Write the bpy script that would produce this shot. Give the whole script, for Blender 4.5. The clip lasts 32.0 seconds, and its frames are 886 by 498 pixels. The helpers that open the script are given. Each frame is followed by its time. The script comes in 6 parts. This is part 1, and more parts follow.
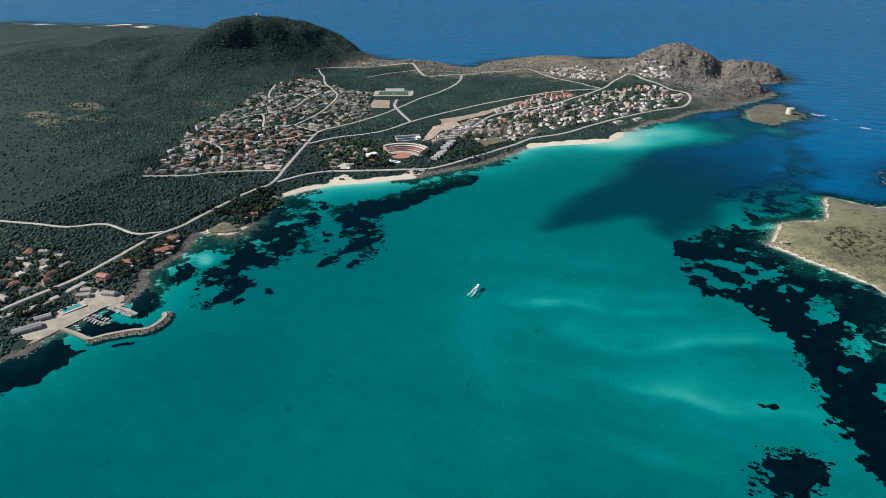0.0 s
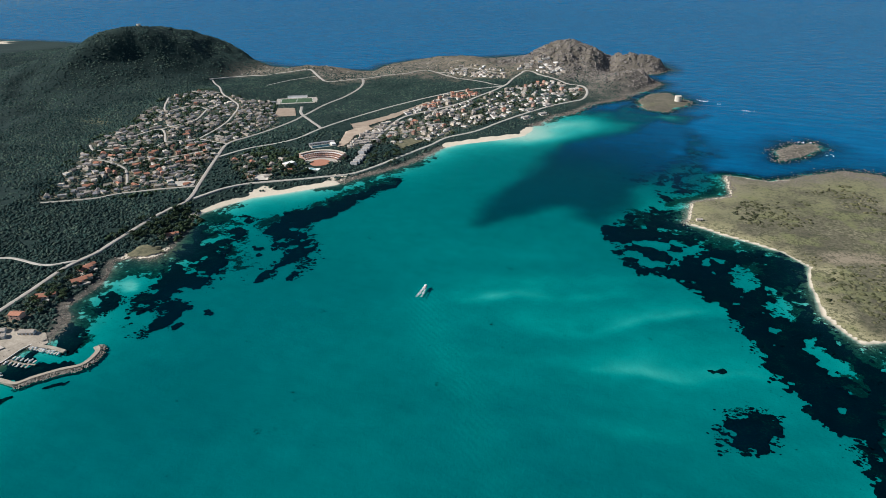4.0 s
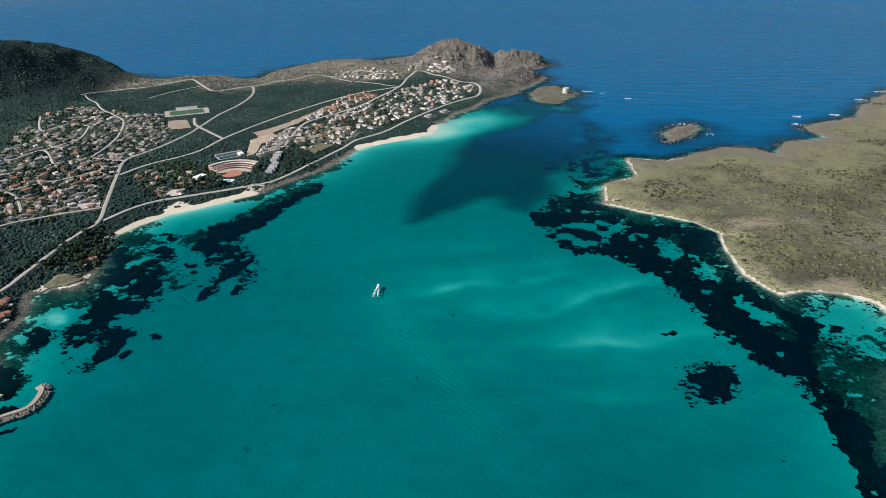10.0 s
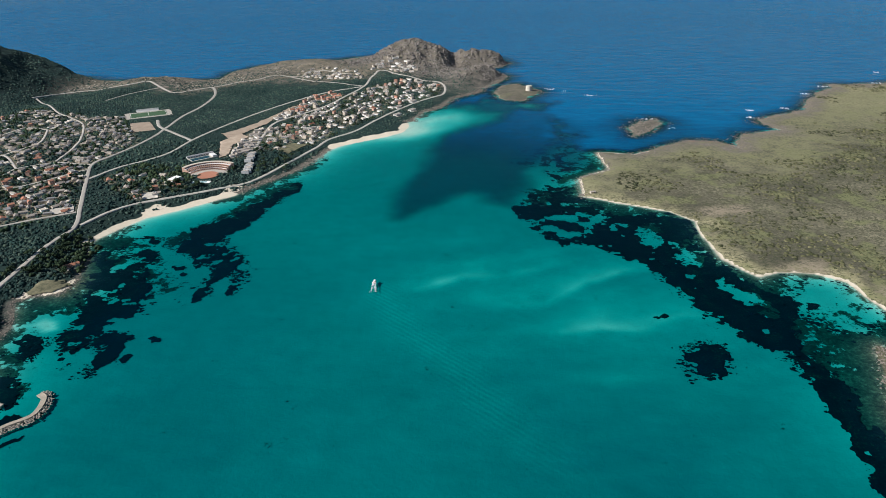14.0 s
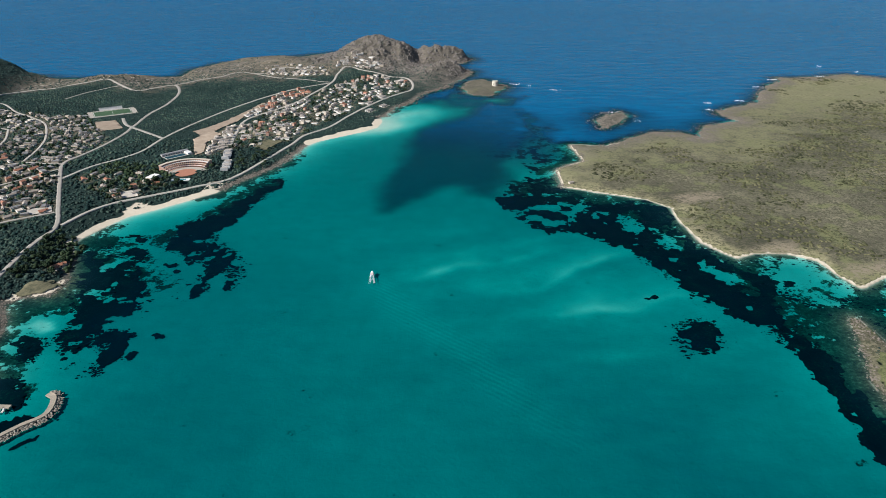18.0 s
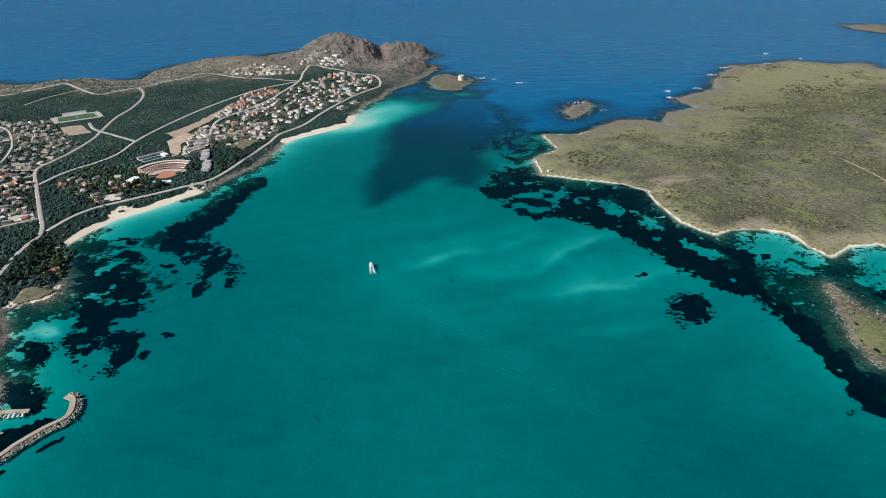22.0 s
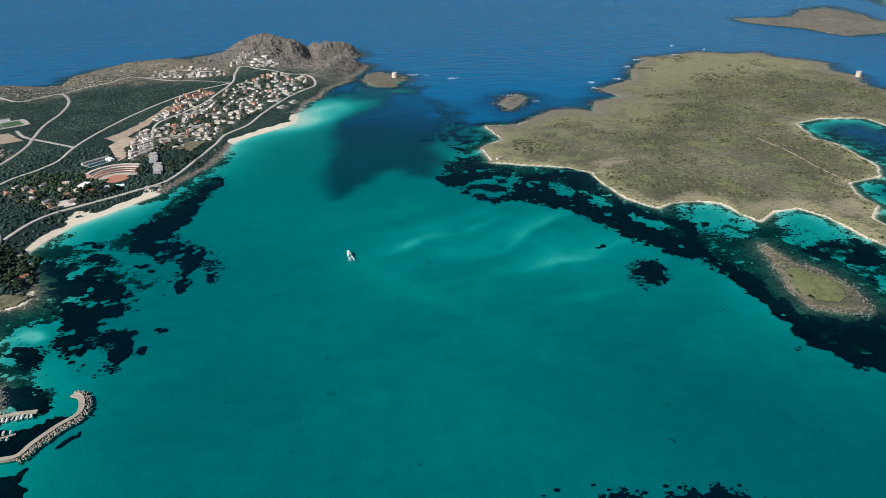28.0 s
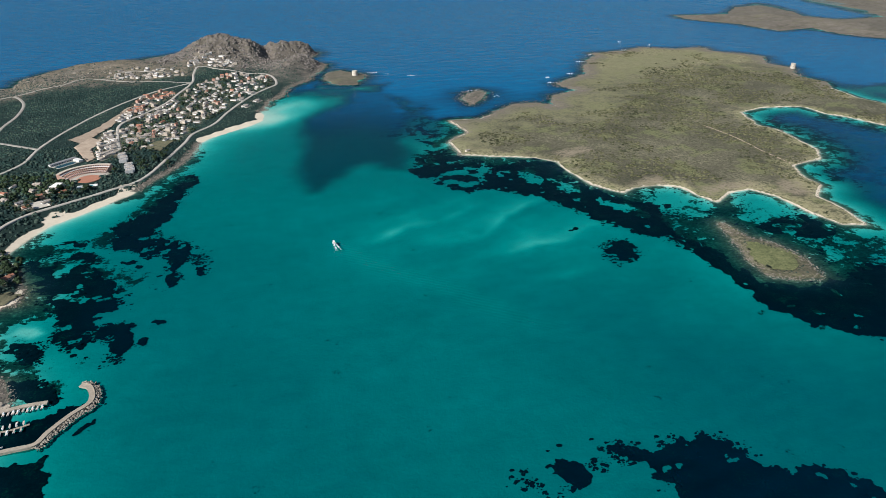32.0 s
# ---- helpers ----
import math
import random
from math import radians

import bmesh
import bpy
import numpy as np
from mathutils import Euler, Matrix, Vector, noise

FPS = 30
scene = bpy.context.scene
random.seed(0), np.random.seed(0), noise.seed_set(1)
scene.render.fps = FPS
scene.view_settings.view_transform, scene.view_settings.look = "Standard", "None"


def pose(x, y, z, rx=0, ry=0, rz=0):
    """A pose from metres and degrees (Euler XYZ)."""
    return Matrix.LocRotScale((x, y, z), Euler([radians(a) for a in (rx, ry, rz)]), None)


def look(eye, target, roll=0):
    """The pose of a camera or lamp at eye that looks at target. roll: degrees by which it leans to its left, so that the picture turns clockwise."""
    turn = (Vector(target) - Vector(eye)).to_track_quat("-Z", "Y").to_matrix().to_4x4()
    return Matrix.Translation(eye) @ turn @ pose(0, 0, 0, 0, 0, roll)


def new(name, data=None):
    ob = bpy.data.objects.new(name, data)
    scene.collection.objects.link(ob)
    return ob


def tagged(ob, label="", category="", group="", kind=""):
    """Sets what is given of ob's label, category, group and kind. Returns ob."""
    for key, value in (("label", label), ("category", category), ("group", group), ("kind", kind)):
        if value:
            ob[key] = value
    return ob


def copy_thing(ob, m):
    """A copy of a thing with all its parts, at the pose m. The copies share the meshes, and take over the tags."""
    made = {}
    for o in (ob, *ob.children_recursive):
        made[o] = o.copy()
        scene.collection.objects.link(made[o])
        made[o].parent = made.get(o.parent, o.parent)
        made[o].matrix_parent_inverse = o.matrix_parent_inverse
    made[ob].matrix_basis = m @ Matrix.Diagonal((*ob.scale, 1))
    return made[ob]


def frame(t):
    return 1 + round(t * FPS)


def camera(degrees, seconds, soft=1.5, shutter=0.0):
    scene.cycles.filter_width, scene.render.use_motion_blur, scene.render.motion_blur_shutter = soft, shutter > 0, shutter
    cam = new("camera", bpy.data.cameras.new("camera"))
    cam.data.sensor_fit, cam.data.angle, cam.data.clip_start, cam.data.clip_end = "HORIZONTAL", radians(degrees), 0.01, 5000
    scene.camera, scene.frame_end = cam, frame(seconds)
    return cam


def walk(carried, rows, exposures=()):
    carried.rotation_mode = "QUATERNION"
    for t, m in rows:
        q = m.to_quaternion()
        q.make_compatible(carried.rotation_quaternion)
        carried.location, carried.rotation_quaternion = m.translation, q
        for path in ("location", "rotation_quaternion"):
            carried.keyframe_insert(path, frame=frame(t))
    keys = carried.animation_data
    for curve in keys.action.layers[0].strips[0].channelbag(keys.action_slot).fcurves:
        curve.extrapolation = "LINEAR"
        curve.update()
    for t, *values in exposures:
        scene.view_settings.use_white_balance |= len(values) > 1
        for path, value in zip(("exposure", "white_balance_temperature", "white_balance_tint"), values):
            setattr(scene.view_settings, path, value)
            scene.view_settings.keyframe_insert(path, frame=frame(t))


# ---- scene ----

cam = camera(67.58, 32.0, soft=0.7)
# seconds, x, y, z, yaw, dip, lean
PATH = [
    (0, 171.7, -252.2, 477.1, -32.89, 26.28, -0.45),
    (1, 156.1, -260.6, 476.2, -30.66, 26.29, -0.33),
    (2, 140.5, -268.9, 475.4, -28.03, 26.28, -0.47),
    (3, 124.8, -276.9, 474.6, -25.54, 26.18, -0.72),
    (3.5, 116.9, -280.9, 474.3, -24.16, 26.11, -0.86),
    (5.5, 85.2, -296.6, 473.1, -19.26, 26.12, -0.81),
    (6, 77.2, -300.4, 472.8, -18.18, 26.10, -0.84),
    (7, 61.2, -308.1, 472.4, -16.16, 26.03, -0.97),
    (8, 45.1, -315.6, 472.0, -14.19, 26.00, -1.10),
    (9, 29.0, -323.0, 471.6, -12.38, 26.00, -1.00),
    (10, 12.8, -330.4, 471.4, -11.04, 25.98, -1.11),
    (11, -3.4, -337.7, 471.1, -9.78, 25.94, -1.13),
    (12, -19.6, -345.0, 470.9, -8.55, 25.94, -1.05),
    (13, -35.8, -352.2, 470.8, -7.25, 25.95, -0.82),
    (14, -52.1, -359.4, 470.7, -6.03, 25.99, -0.62),
    (14.5, -60.3, -363.1, 470.7, -5.37, 26.02, -0.50),
    (16.5, -92.9, -377.6, 470.6, -2.96, 26.12, -0.03),
    (17, -101.0, -381.2, 470.6, -2.38, 26.14, 0.02),
    (18, -117.3, -388.5, 470.6, -1.28, 26.21, 0.01),
    (19, -133.7, -395.9, 470.7, -0.05, 26.29, 0.09),
    (20, -149.9, -403.3, 470.7, 0.97, 26.32, -0.18),
    (21, -166.2, -410.8, 470.8, 1.99, 26.38, -0.33),
    (22, -182.5, -418.4, 470.9, 3.16, 26.44, -0.52),
    (22.5, -190.6, -422.2, 470.9, 3.80, 26.45, -0.56),
    (23, -198.7, -426.1, 470.9, 4.39, 26.47, -0.56),
    (23.5, -206.8, -429.9, 471.0, 5.03, 26.50, -0.60),
    (24, -214.9, -433.9, 471.0, 5.94, 26.52, -0.60),
    (24.5, -223.0, -437.8, 471.1, 6.67, 26.52, -0.54),
    (25, -231.1, -441.8, 471.1, 7.34, 26.51, -0.46),
    (25.5, -239.1, -445.8, 471.2, 7.94, 26.48, -0.37),
    (27.5, -271.2, -462.2, 471.3, 10.79, 26.46, -0.23),
    (28, -279.2, -466.4, 471.3, 11.26, 26.43, -0.32),
    (29, -295.2, -475.0, 471.3, 12.68, 26.37, -0.16),
    (30, -311.0, -483.8, 471.4, 13.98, 26.36, -0.08),
    (31, -326.8, -492.7, 471.3, 15.09, 26.39, -0.11),
    (32, -342.6, -501.9, 471.3, 16.14, 26.43, -0.12),
]

def aim(x, y, z, yaw, dip, lean):
    """Camera pose: yaw clockwise from +y, dip below the horizon, lean, in degrees."""
    a, b = radians(yaw), radians(dip)
    return look((x, y, z), (x + 1000 * math.sin(a) * math.cos(b), y + 1000 * math.cos(a) * math.cos(b), z - 1000 * math.sin(b)), lean)


walk(cam, [(t, aim(*r)) for t, *r in PATH], exposures=[(0.0, 0.42, 6220.0, 9.0), (32.0, 0.40, 6220.0, 9.0)])

# ---- world and sun ----
SUN_FROM = Vector((-0.84, -0.41, 0.70)).normalized()
world = bpy.data.worlds.new("sky")
scene.world = world
world.use_nodes = True
wn = world.node_tree
sky = wn.nodes.new("ShaderNodeTexSky")
sky.sky_type, sky.sun_disc = "NISHITA", False
sky.sun_elevation = math.asin(SUN_FROM.z)
sky.sun_rotation = math.atan2(SUN_FROM.x, SUN_FROM.y)
sky.dust_density, sky.air_density, sky.ozone_density = 0.15, 1.0, 4.0
wn.nodes["Background"].inputs["Strength"].default_value = 0.05
wn.links.new(sky.outputs["Color"], wn.nodes["Background"].inputs["Color"])
sun_data = bpy.data.lights.new("sun", "SUN")
sun_data.energy, sun_data.angle, sun_data.color = 5.0, radians(0.5), (1.0, 0.96, 0.91)
sun = new("sun", sun_data)
sun.matrix_world = look((0, 0, 0), -SUN_FROM)


# ---- materials ----
def material(name, rough=0.9, metal=0.0):
    m = bpy.data.materials.new(name)
    m.use_nodes = True
    b = m.node_tree.nodes["Principled BSDF"]
    b.inputs["Roughness"].default_value, b.inputs["Metallic"].default_value = rough, metal
    b.inputs["Specular IOR Level"].default_value = 0.2
    return m, m.node_tree, b


def node(nt, kind, **values):
    n = nt.nodes.new("ShaderNode" + kind)
    for k, v in values.items():
        n.inputs[k.replace("_", " ")].default_value = v
    return n


def ramp(nt, source, stops):
    r = nt.nodes.new("ShaderNodeValToRGB")
    e = r.color_ramp.elements
    while len(e) < len(stops):
        e.new(0.5)
    for el, (p, c) in zip(e, stops):
        el.position, el.color = p, (*c, 1)
    nt.links.new(source, r.inputs["Fac"])
    return r.outputs["Color"]


def mix(nt, fac, a, b, how="MIX"):
    n = nt.nodes.new("ShaderNodeMix")
    n.data_type, n.blend_type = "RGBA", how
    for sock, v in ((n.inputs[0], fac), (n.inputs[6], a), (n.inputs[7], b)):
        if isinstance(v, (float, int)):
            sock.default_value = v
        elif isinstance(v, tuple):
            sock.default_value = (*v, 1)
        else:
            nt.links.new(v, sock)
    return n.outputs[2]


def maths(nt, how, a, b=0.0):
    n = nt.nodes.new("ShaderNodeMath")
    n.operation = how
    for sock, v in zip(n.inputs, (a, b)):
        if isinstance(v, (float, int)):
            sock.default_value = v
        else:
            nt.links.new(v, sock)
    return n.outputs[0]


def world_noise(nt, scale, detail=5.0, rough=0.6, stretch=None):
    geo = nt.nodes.new("ShaderNodeNewGeometry")
    n = node(nt, "TexNoise", Scale=scale, Detail=detail, Roughness=rough)
    src = geo.outputs["Position"]
    if stretch:
        mp = nt.nodes.new("ShaderNodeMapping")
        mp.inputs["Scale"].default_value = stretch[:3]
        mp.inputs["Rotation"].default_value = (0, 0, radians(stretch[3]))
        nt.links.new(src, mp.inputs["Vector"])
        src = mp.outputs["Vector"]
    nt.links.new(src, n.inputs["Vector"])
    return n.outputs["Fac"]


def bump(nt, b, height, strength, distance):
    n = node(nt, "Bump", Strength=strength, Distance=distance)
    nt.links.new(height, n.inputs["Height"])
    nt.links.new(n.outputs["Normal"], b.inputs["Normal"])


def mottled(name, dark, light, scale, rough=0.9, relief=0.3, fine=None):
    """A two-scale mottled surface between two colours, with its own tone for each object."""
    m, nt, b = material(name, rough)
    a = world_noise(nt, scale)
    f = world_noise(nt, (fine or scale * 7), 4.0)
    c = ramp(nt, mix(nt, 0.45, a, f), [(0.3, dark), (0.7, light)])
    info = nt.nodes.new("ShaderNodeObjectInfo")
    tone = maths(nt, "ADD", maths(nt, "MULTIPLY", info.outputs["Random"], 0.3), 0.85)
    hsv = nt.nodes.new("ShaderNodeHueSaturation")
    nt.links.new(c, hsv.inputs["Color"])
    nt.links.new(tone, hsv.inputs["Value"])
    nt.links.new(hsv.outputs["Color"], b.inputs["Base Color"])
    if relief:
        bump(nt, b, f, relief, 0.5)
    return m


# ---- lie of the land ----
def value_noise(x, y, cell, seed):
    """Smooth lattice noise, -1 to 1."""
    rng = np.random.RandomState(seed)
    table = rng.rand(256, 256) * 2 - 1
    u, v = x / cell, y / cell
    i, j = np.floor(u).astype(int), np.floor(v).astype(int)
    fx, fy = u - i, v - j
    fx, fy = fx * fx * (3 - 2 * fx), fy * fy * (3 - 2 * fy)
    a, b = table[i % 256, j % 256], table[(i + 1) % 256, j % 256]
    c, d = table[i % 256, (j + 1) % 256], table[(i + 1) % 256, (j + 1) % 256]
    return (a * (1 - fx) + b * fx) * (1 - fy) + (c * (1 - fx) + d * fx) * fy


def fbm(x, y, cell, seed, octaves=4):
    out, amp = 0.0, 1.0
    for o in range(octaves):
        out = out + amp * value_noise(x, y, cell / 2 ** o, seed + o)
        amp *= 0.5
    return out / 1.8


def smooth(a, b, v):
    s = np.clip((v - a) / (b - a), 0, 1)
    return s * s * (3 - 2 * s)


def line_distance(pts, x, y, closed=False):
    d = np.full(np.shape(x), 1e9)
    ends = list(pts[1:]) + ([pts[0]] if closed else [])
    for (ax, ay), (bx, by) in zip(pts, ends):
        vx, vy = bx - ax, by - ay
        s = np.clip(((x - ax) * vx + (y - ay) * vy) / (vx * vx + vy * vy + 1e-9), 0, 1)
        d = np.minimum(d, (x - ax - s * vx) ** 2 + (y - ay - s * vy) ** 2)
    return np.sqrt(d)


def inside(pts, x, y):
    """Distance inland from the shore of a closed outline, negative offshore."""
    hit = np.zeros(np.shape(x), bool)
    for (ax, ay), (bx, by) in zip(pts, list(pts[1:]) + [pts[0]]):
        if ay != by:
            hit ^= ((ay > y) != (by > y)) & (x < (bx - ax) * (y - ay) / (by - ay) + ax)
    d = line_distance(pts, x, y, True)
    return np.where(hit, d, -d)


BAY_SHORE = [(-600, -900), (-640, -200), (-652, -25), (-646, 15), (-632, 38), (-646, 69), (-649, 97), (-650, 122), (-657, 155), (-640, 176), (-643, 196), (-657, 221),
             (-692, 248), (-694, 268), (-700, 315), (-718, 345), (-741, 379), (-724, 398), (-689, 409), (-689, 453), (-709, 523), (-739, 560),
             (-741, 589), (-724, 638), (-704, 684), (-658, 727), (-614, 774), (-586, 803), (-564, 857), (-532, 915), (-503, 967)]
CAPE_SHORE = [(-487, 1027), (-476, 1102), (-454, 1141), (-356, 1227), (-323, 1268), (-317, 1321), (-327, 1373), (-314, 1369), (-293, 1479), (-267, 1514),
              (-233, 1594), (-203, 1683), (-155, 1726), (-142, 1793), (-107, 1861), (-75, 1985), (-120, 2060), (-200, 2080), (-110, 2140), (-66, 2225),
              (-120, 2330), (-300, 2400), (-500, 2420), (-700, 2290), (-900, 2170), (-1018, 2090), (-1060, 1990), (-1062, 1880)]
OUTER_SHORE = [(-1163, 1850), (-1309, 1840), (-1462, 1830), (-1650, 1900), (-1950, 1960), (-2300, 2010), (-2848, 2015), (-3213, 1976), (-3330, 1850), (-3560, 1760), (-3900, 1640), (-3900, -900)]
MAINLAND = BAY_SHORE + CAPE_SHORE + OUTER_SHORE
ISLAND_SOUTH = [(149, 1135), (158, 1016), (93, 951), (92, 852), (165, 819), (241, 785), (277, 746), (273, 686), (282, 599), (322, 544), (356, 563), (407, 561), (443, 537),
                (453, 485), (465, 455), (518, 487), (567, 491), (588, 445), (593, 373), (608, 306), (648, 292), (663, 363), (664, 425), (718, 472), (718, 512), (753, 581),
                (838, 602), (886, 658), (894, 714), (912, 817), (891, 871), (939, 984), (1023, 1010), (1136, 989), (1145, 910), (1178, 841), (1200, 773), (1271, 659)]
ISLAND_NORTH = [(1411, 807), (1387, 947), (1374, 1035), (1395, 1144), (1448, 1228), (1428, 1325), (1503, 1440), (1481, 1533), (1553, 1650), (1521, 1735), (1448, 1809),
                (1464, 1900), (1332, 1898), (1235, 1969), (1102, 1914), (964, 1903), (951, 1853), (825, 1696), (758, 1561), (597, 1449), (606, 1401), (627, 1346),
                (524, 1308), (489, 1240), (482, 1187), (446, 1241), (380, 1245), (301, 1185), (233, 1121)]
FLAT_ISLAND = ISLAND_SOUTH + ISLAND_NORTH
SPIT = [(410, 367), (418, 306), (442, 274), (448, 221), (431, 161), (391, 168), (360, 190), (365, 235), (388, 306)]
TOWER_ISLET = [(-97, 1650), (-101, 1744), (-79, 1824), (-37, 1849), (36, 1764), (28, 1693), (-18, 1621), (-68, 1635)]
ROCK_ISLET = [(247, 1348), (284, 1410), (324, 1446), (348, 1398), (294, 1320), (256, 1273)]
FAR_ISLAND = [(1942, 2805), (1913, 2669), (2043, 2451), (2084, 2181), (2304, 2208), (2292, 1992), (2376, 1866), (2471, 1804), (2988, 2435), (2646, 2421), (2596, 2604),
              (2683, 2787), (2764, 3118), (2501, 3044), (2263, 2783)]
FAR_COAST = [(3151, 3268), (3033, 2820), (2988, 2435), (2480, 1800), (3600, 1500), (3900, 3500)]
# hills: x, y, height, length, breadth, turn
HILLS = [(-1808, 1539, 129, 126, 289, 1), (-2330, 1180, 64, 600, 420, 30), (-439, 2222, 74, 100, 85, 70), (-1651, 1628, 16, 51, 30, -13),
         (-901, 1830, 13, 175, 136, 24), (-769, 2076, 24, 144, 64, -18), (-516, 1861, 20, 280, 127, 60), (-185, 2208, 36, 98, 30, 12), (-175, 2105, -20, 85, 20, 10), (-268, 2160, -20, 18, 55, 10),
         (-165, 1965, 27, 120, 48, 62), (-1420, 850, 16, 250, 250, 0), (-1400, 400, 30, 500, 300, 40), (-340, 2100, 14, 110, 60, 60),
         (-1060, 1350, -9, 130, 110, 0), (-1236, 1847, 13, 95, 96, 12), (-1070, 1798, -22, 57, 58, -6), (-1438, 1629, -23, 54, 193, -4)]
BEACHES = [[(-741, 578), (-724, 638), (-704, 684), (-658, 727), (-628, 760), (-610, 780), (-592, 800)], [(-454, 1141), (-356, 1227), (-323, 1268), (-317, 1330)]]


def land_distance(x, y):
    wob = fbm(x, y, 60, 11, 4)
    main = inside(MAINLAND, x, y)
    isle = inside(FLAT_ISLAND, x, y)
    rest = np.maximum.reduce([inside(p, x, y) for p in (SPIT, TOWER_ISLET, ROCK_ISLET, FAR_ISLAND, FAR_COAST)])
    beach = np.minimum.reduce([line_distance(b, x, y) * k for b, k in zip(BEACHES, (1.0, 0.62))])
    calm = smooth(10, 60, beach)
    d = np.maximum(np.maximum(main, isle), rest)
    rough = 7 + 14 * smooth(900, 1600, y) * (main > isle) + 14 * smooth(1200, 1500, y) * (isle > main)
    return d + wob * rough * calm, main, isle, rest, beach


def height(x, y, parts=None):
    """Height of ground and seabed at x, y."""
    d, main, isle, rest, beach = parts or land_distance(x, y)
    hill = np.zeros(np.shape(x))
    for hx, hy, h, la, lb, turn in HILLS:
        c, s = math.cos(radians(turn)), math.sin(radians(turn))
        u, v = (x - hx) * c + (y - hy) * s, -(x - hx) * s + (y - hy) * c
        hill = hill + h * np.exp(-0.5 * ((u / la) ** 2 + (v / lb) ** 2))
    on_main = (main >= isle) & (main >= rest)
    cliff = np.where(on_main, smooth(1300, 1900, y), 0.0)
    low = 2.5 * (1 - np.exp(-np.maximum(d, 0) / 14))
    ground = low + np.where(on_main, hill * smooth(0, 70 - 38 * cliff, d) + smooth(0, 300, d), 1.5 * smooth(20, 250, d))
    ground = ground + fbm(x, y, 140, 31, 5) * np.where(on_main, 1.0 + hill * 0.10, 0.5) * smooth(5, 90, d)
    ground = ground + np.where(x > 1800, 26 * smooth(0, 220, d) * (0.6 + fbm(x, y, 350, 35, 4)), 0)
    crag = 0.75 - 1.6 * np.abs(fbm(x + 0.4 * y, y, 75, 41, 5))
    tip = smooth(10, 40, hill) * cliff * smooth(2, 20, d)
    cleft = np.abs(fbm(x + 0.35 * y, 0.3 * y - 0.1 * x, 46, 43, 4))
    ground = ground + (crag * 12 + 22 * (0.28 - cleft) * smooth(-520, -330, x) - 8 * (cleft < 0.05)) * tip
    gully = np.abs(fbm(x + 0.25 * y, y * 0.6, 330, 47, 3))
    ground = ground - np.where(on_main & (x < -1150), 15 * (1 - smooth(0, 0.22, gully)) * smooth(14, 60, hill), 0)
    bed = -np.clip(-d * 0.05, 0, 2.5) - 2.5 * smooth(50, 300, -d)
    return np.where(d > 0, np.maximum(ground, 0.15 + np.where(on_main, 4.5 * smooth(8, 90, d), 0)), bed)


# ---- ground and sea ----
def axis(stops):
    """Grid lines through (place, step) stops; each step holds until the next place."""
    out = []
    for (a, step), (b, _) in zip(stops, stops[1:]):
        n = max(1, round((b - a) / step))
        out += [a + (b - a) * i / n for i in range(n)]
    return np.array(out + [stops[-1][0]])


XS = axis([(-3900, 40), (-2400, 16), (-1250, 7), (-800, 5), (700, 8), (1600, 20), (3900, 1)])
YS = axis([(-900, 20), (-100, 6), (1250, 7), (2450, 20), (3600, 1)])
GX, GY = np.meshgrid(XS, YS)
LAND = land_distance(GX, GY)
GZ = height(GX, GY, LAND)


def grid_mesh(name, xs, ys, z, keep=None):
    nx, ny = len(xs), len(ys)
    gx, gy = np.meshgrid(xs, ys)
    co = np.stack([gx, gy, z], -1).reshape(-1, 3)
    idx = np.arange(nx * ny).reshape(ny, nx)
    quads = np.stack([idx[:-1, :-1], idx[:-1, 1:], idx[1:, 1:], idx[1:, :-1]], -1)
    quads = quads.reshape(-1, 4) if keep is None else quads[keep]
    used = np.unique(quads)
    lut = np.zeros(nx * ny, int)
    lut[used] = np.arange(len(used))
    me = bpy.data.meshes.new(name)
    me.vertices.add(len(used))
    me.vertices.foreach_set("co", co[used].ravel().astype(np.float32))
    me.loops.add(quads.size)
    me.loops.foreach_set("vertex_index", lut[quads].ravel().astype(np.int32))
    me.polygons.add(len(quads))
    me.polygons.foreach_set("loop_start", np.arange(0, quads.size, 4, dtype=np.int32))
    me.polygons.foreach_set("use_smooth", np.ones(len(quads), bool))
    me.update(calc_edges=True)
    return me, used


def attribute(me, name, values):
    a = me.attributes.new(name, "FLOAT", "POINT")
    a.data.foreach_set("value", np.asarray(values, np.float32).ravel())


def read(nt, name):
    n = nt.nodes.new("ShaderNodeAttribute")
    n.attribute_name = name
    return n.outputs["Fac"]


# water bodies and sand bars, in plan
DEEP = [(-254, 730), (-252, 842), (-240, 1033), (-216, 1281), (-125, 1456), (-33, 1558), (61, 1500), (65, 1229), (8, 1053), (-27, 909), (-53, 801),
    (-91, 827), (-127, 869), (-169, 849), (-205, 788), (-239, 731)]
SHOAL = [(-321, 1343), (-250, 1447), (-136, 1656), (-41, 1524), (-77, 1400), (-188, 1283), (-291, 1201), (-424, 1167)]
BAR_A = [(-173, 468), (-116, 516), (-49, 519), (23, 567)]
BAR_B = [(-77, 430), (0, 445), (66, 508)]
BAR_C = [(13, 363), (72, 395), (122, 393)]
BAR_D = [(60, 265), (119, 281)]
SAND_SPOT = [(-676, 329), (-670, 345), (-649, 341), (-636, 321), (-649, 311)]
COVE_SAND = [(360, 560), (411, 559), (446, 534), (454, 456), (402, 385), (379, 428), (329, 455)]
COVE_SAND_B = [(520, 484), (570, 487), (591, 442), (596, 370), (506, 355), (448, 349)]

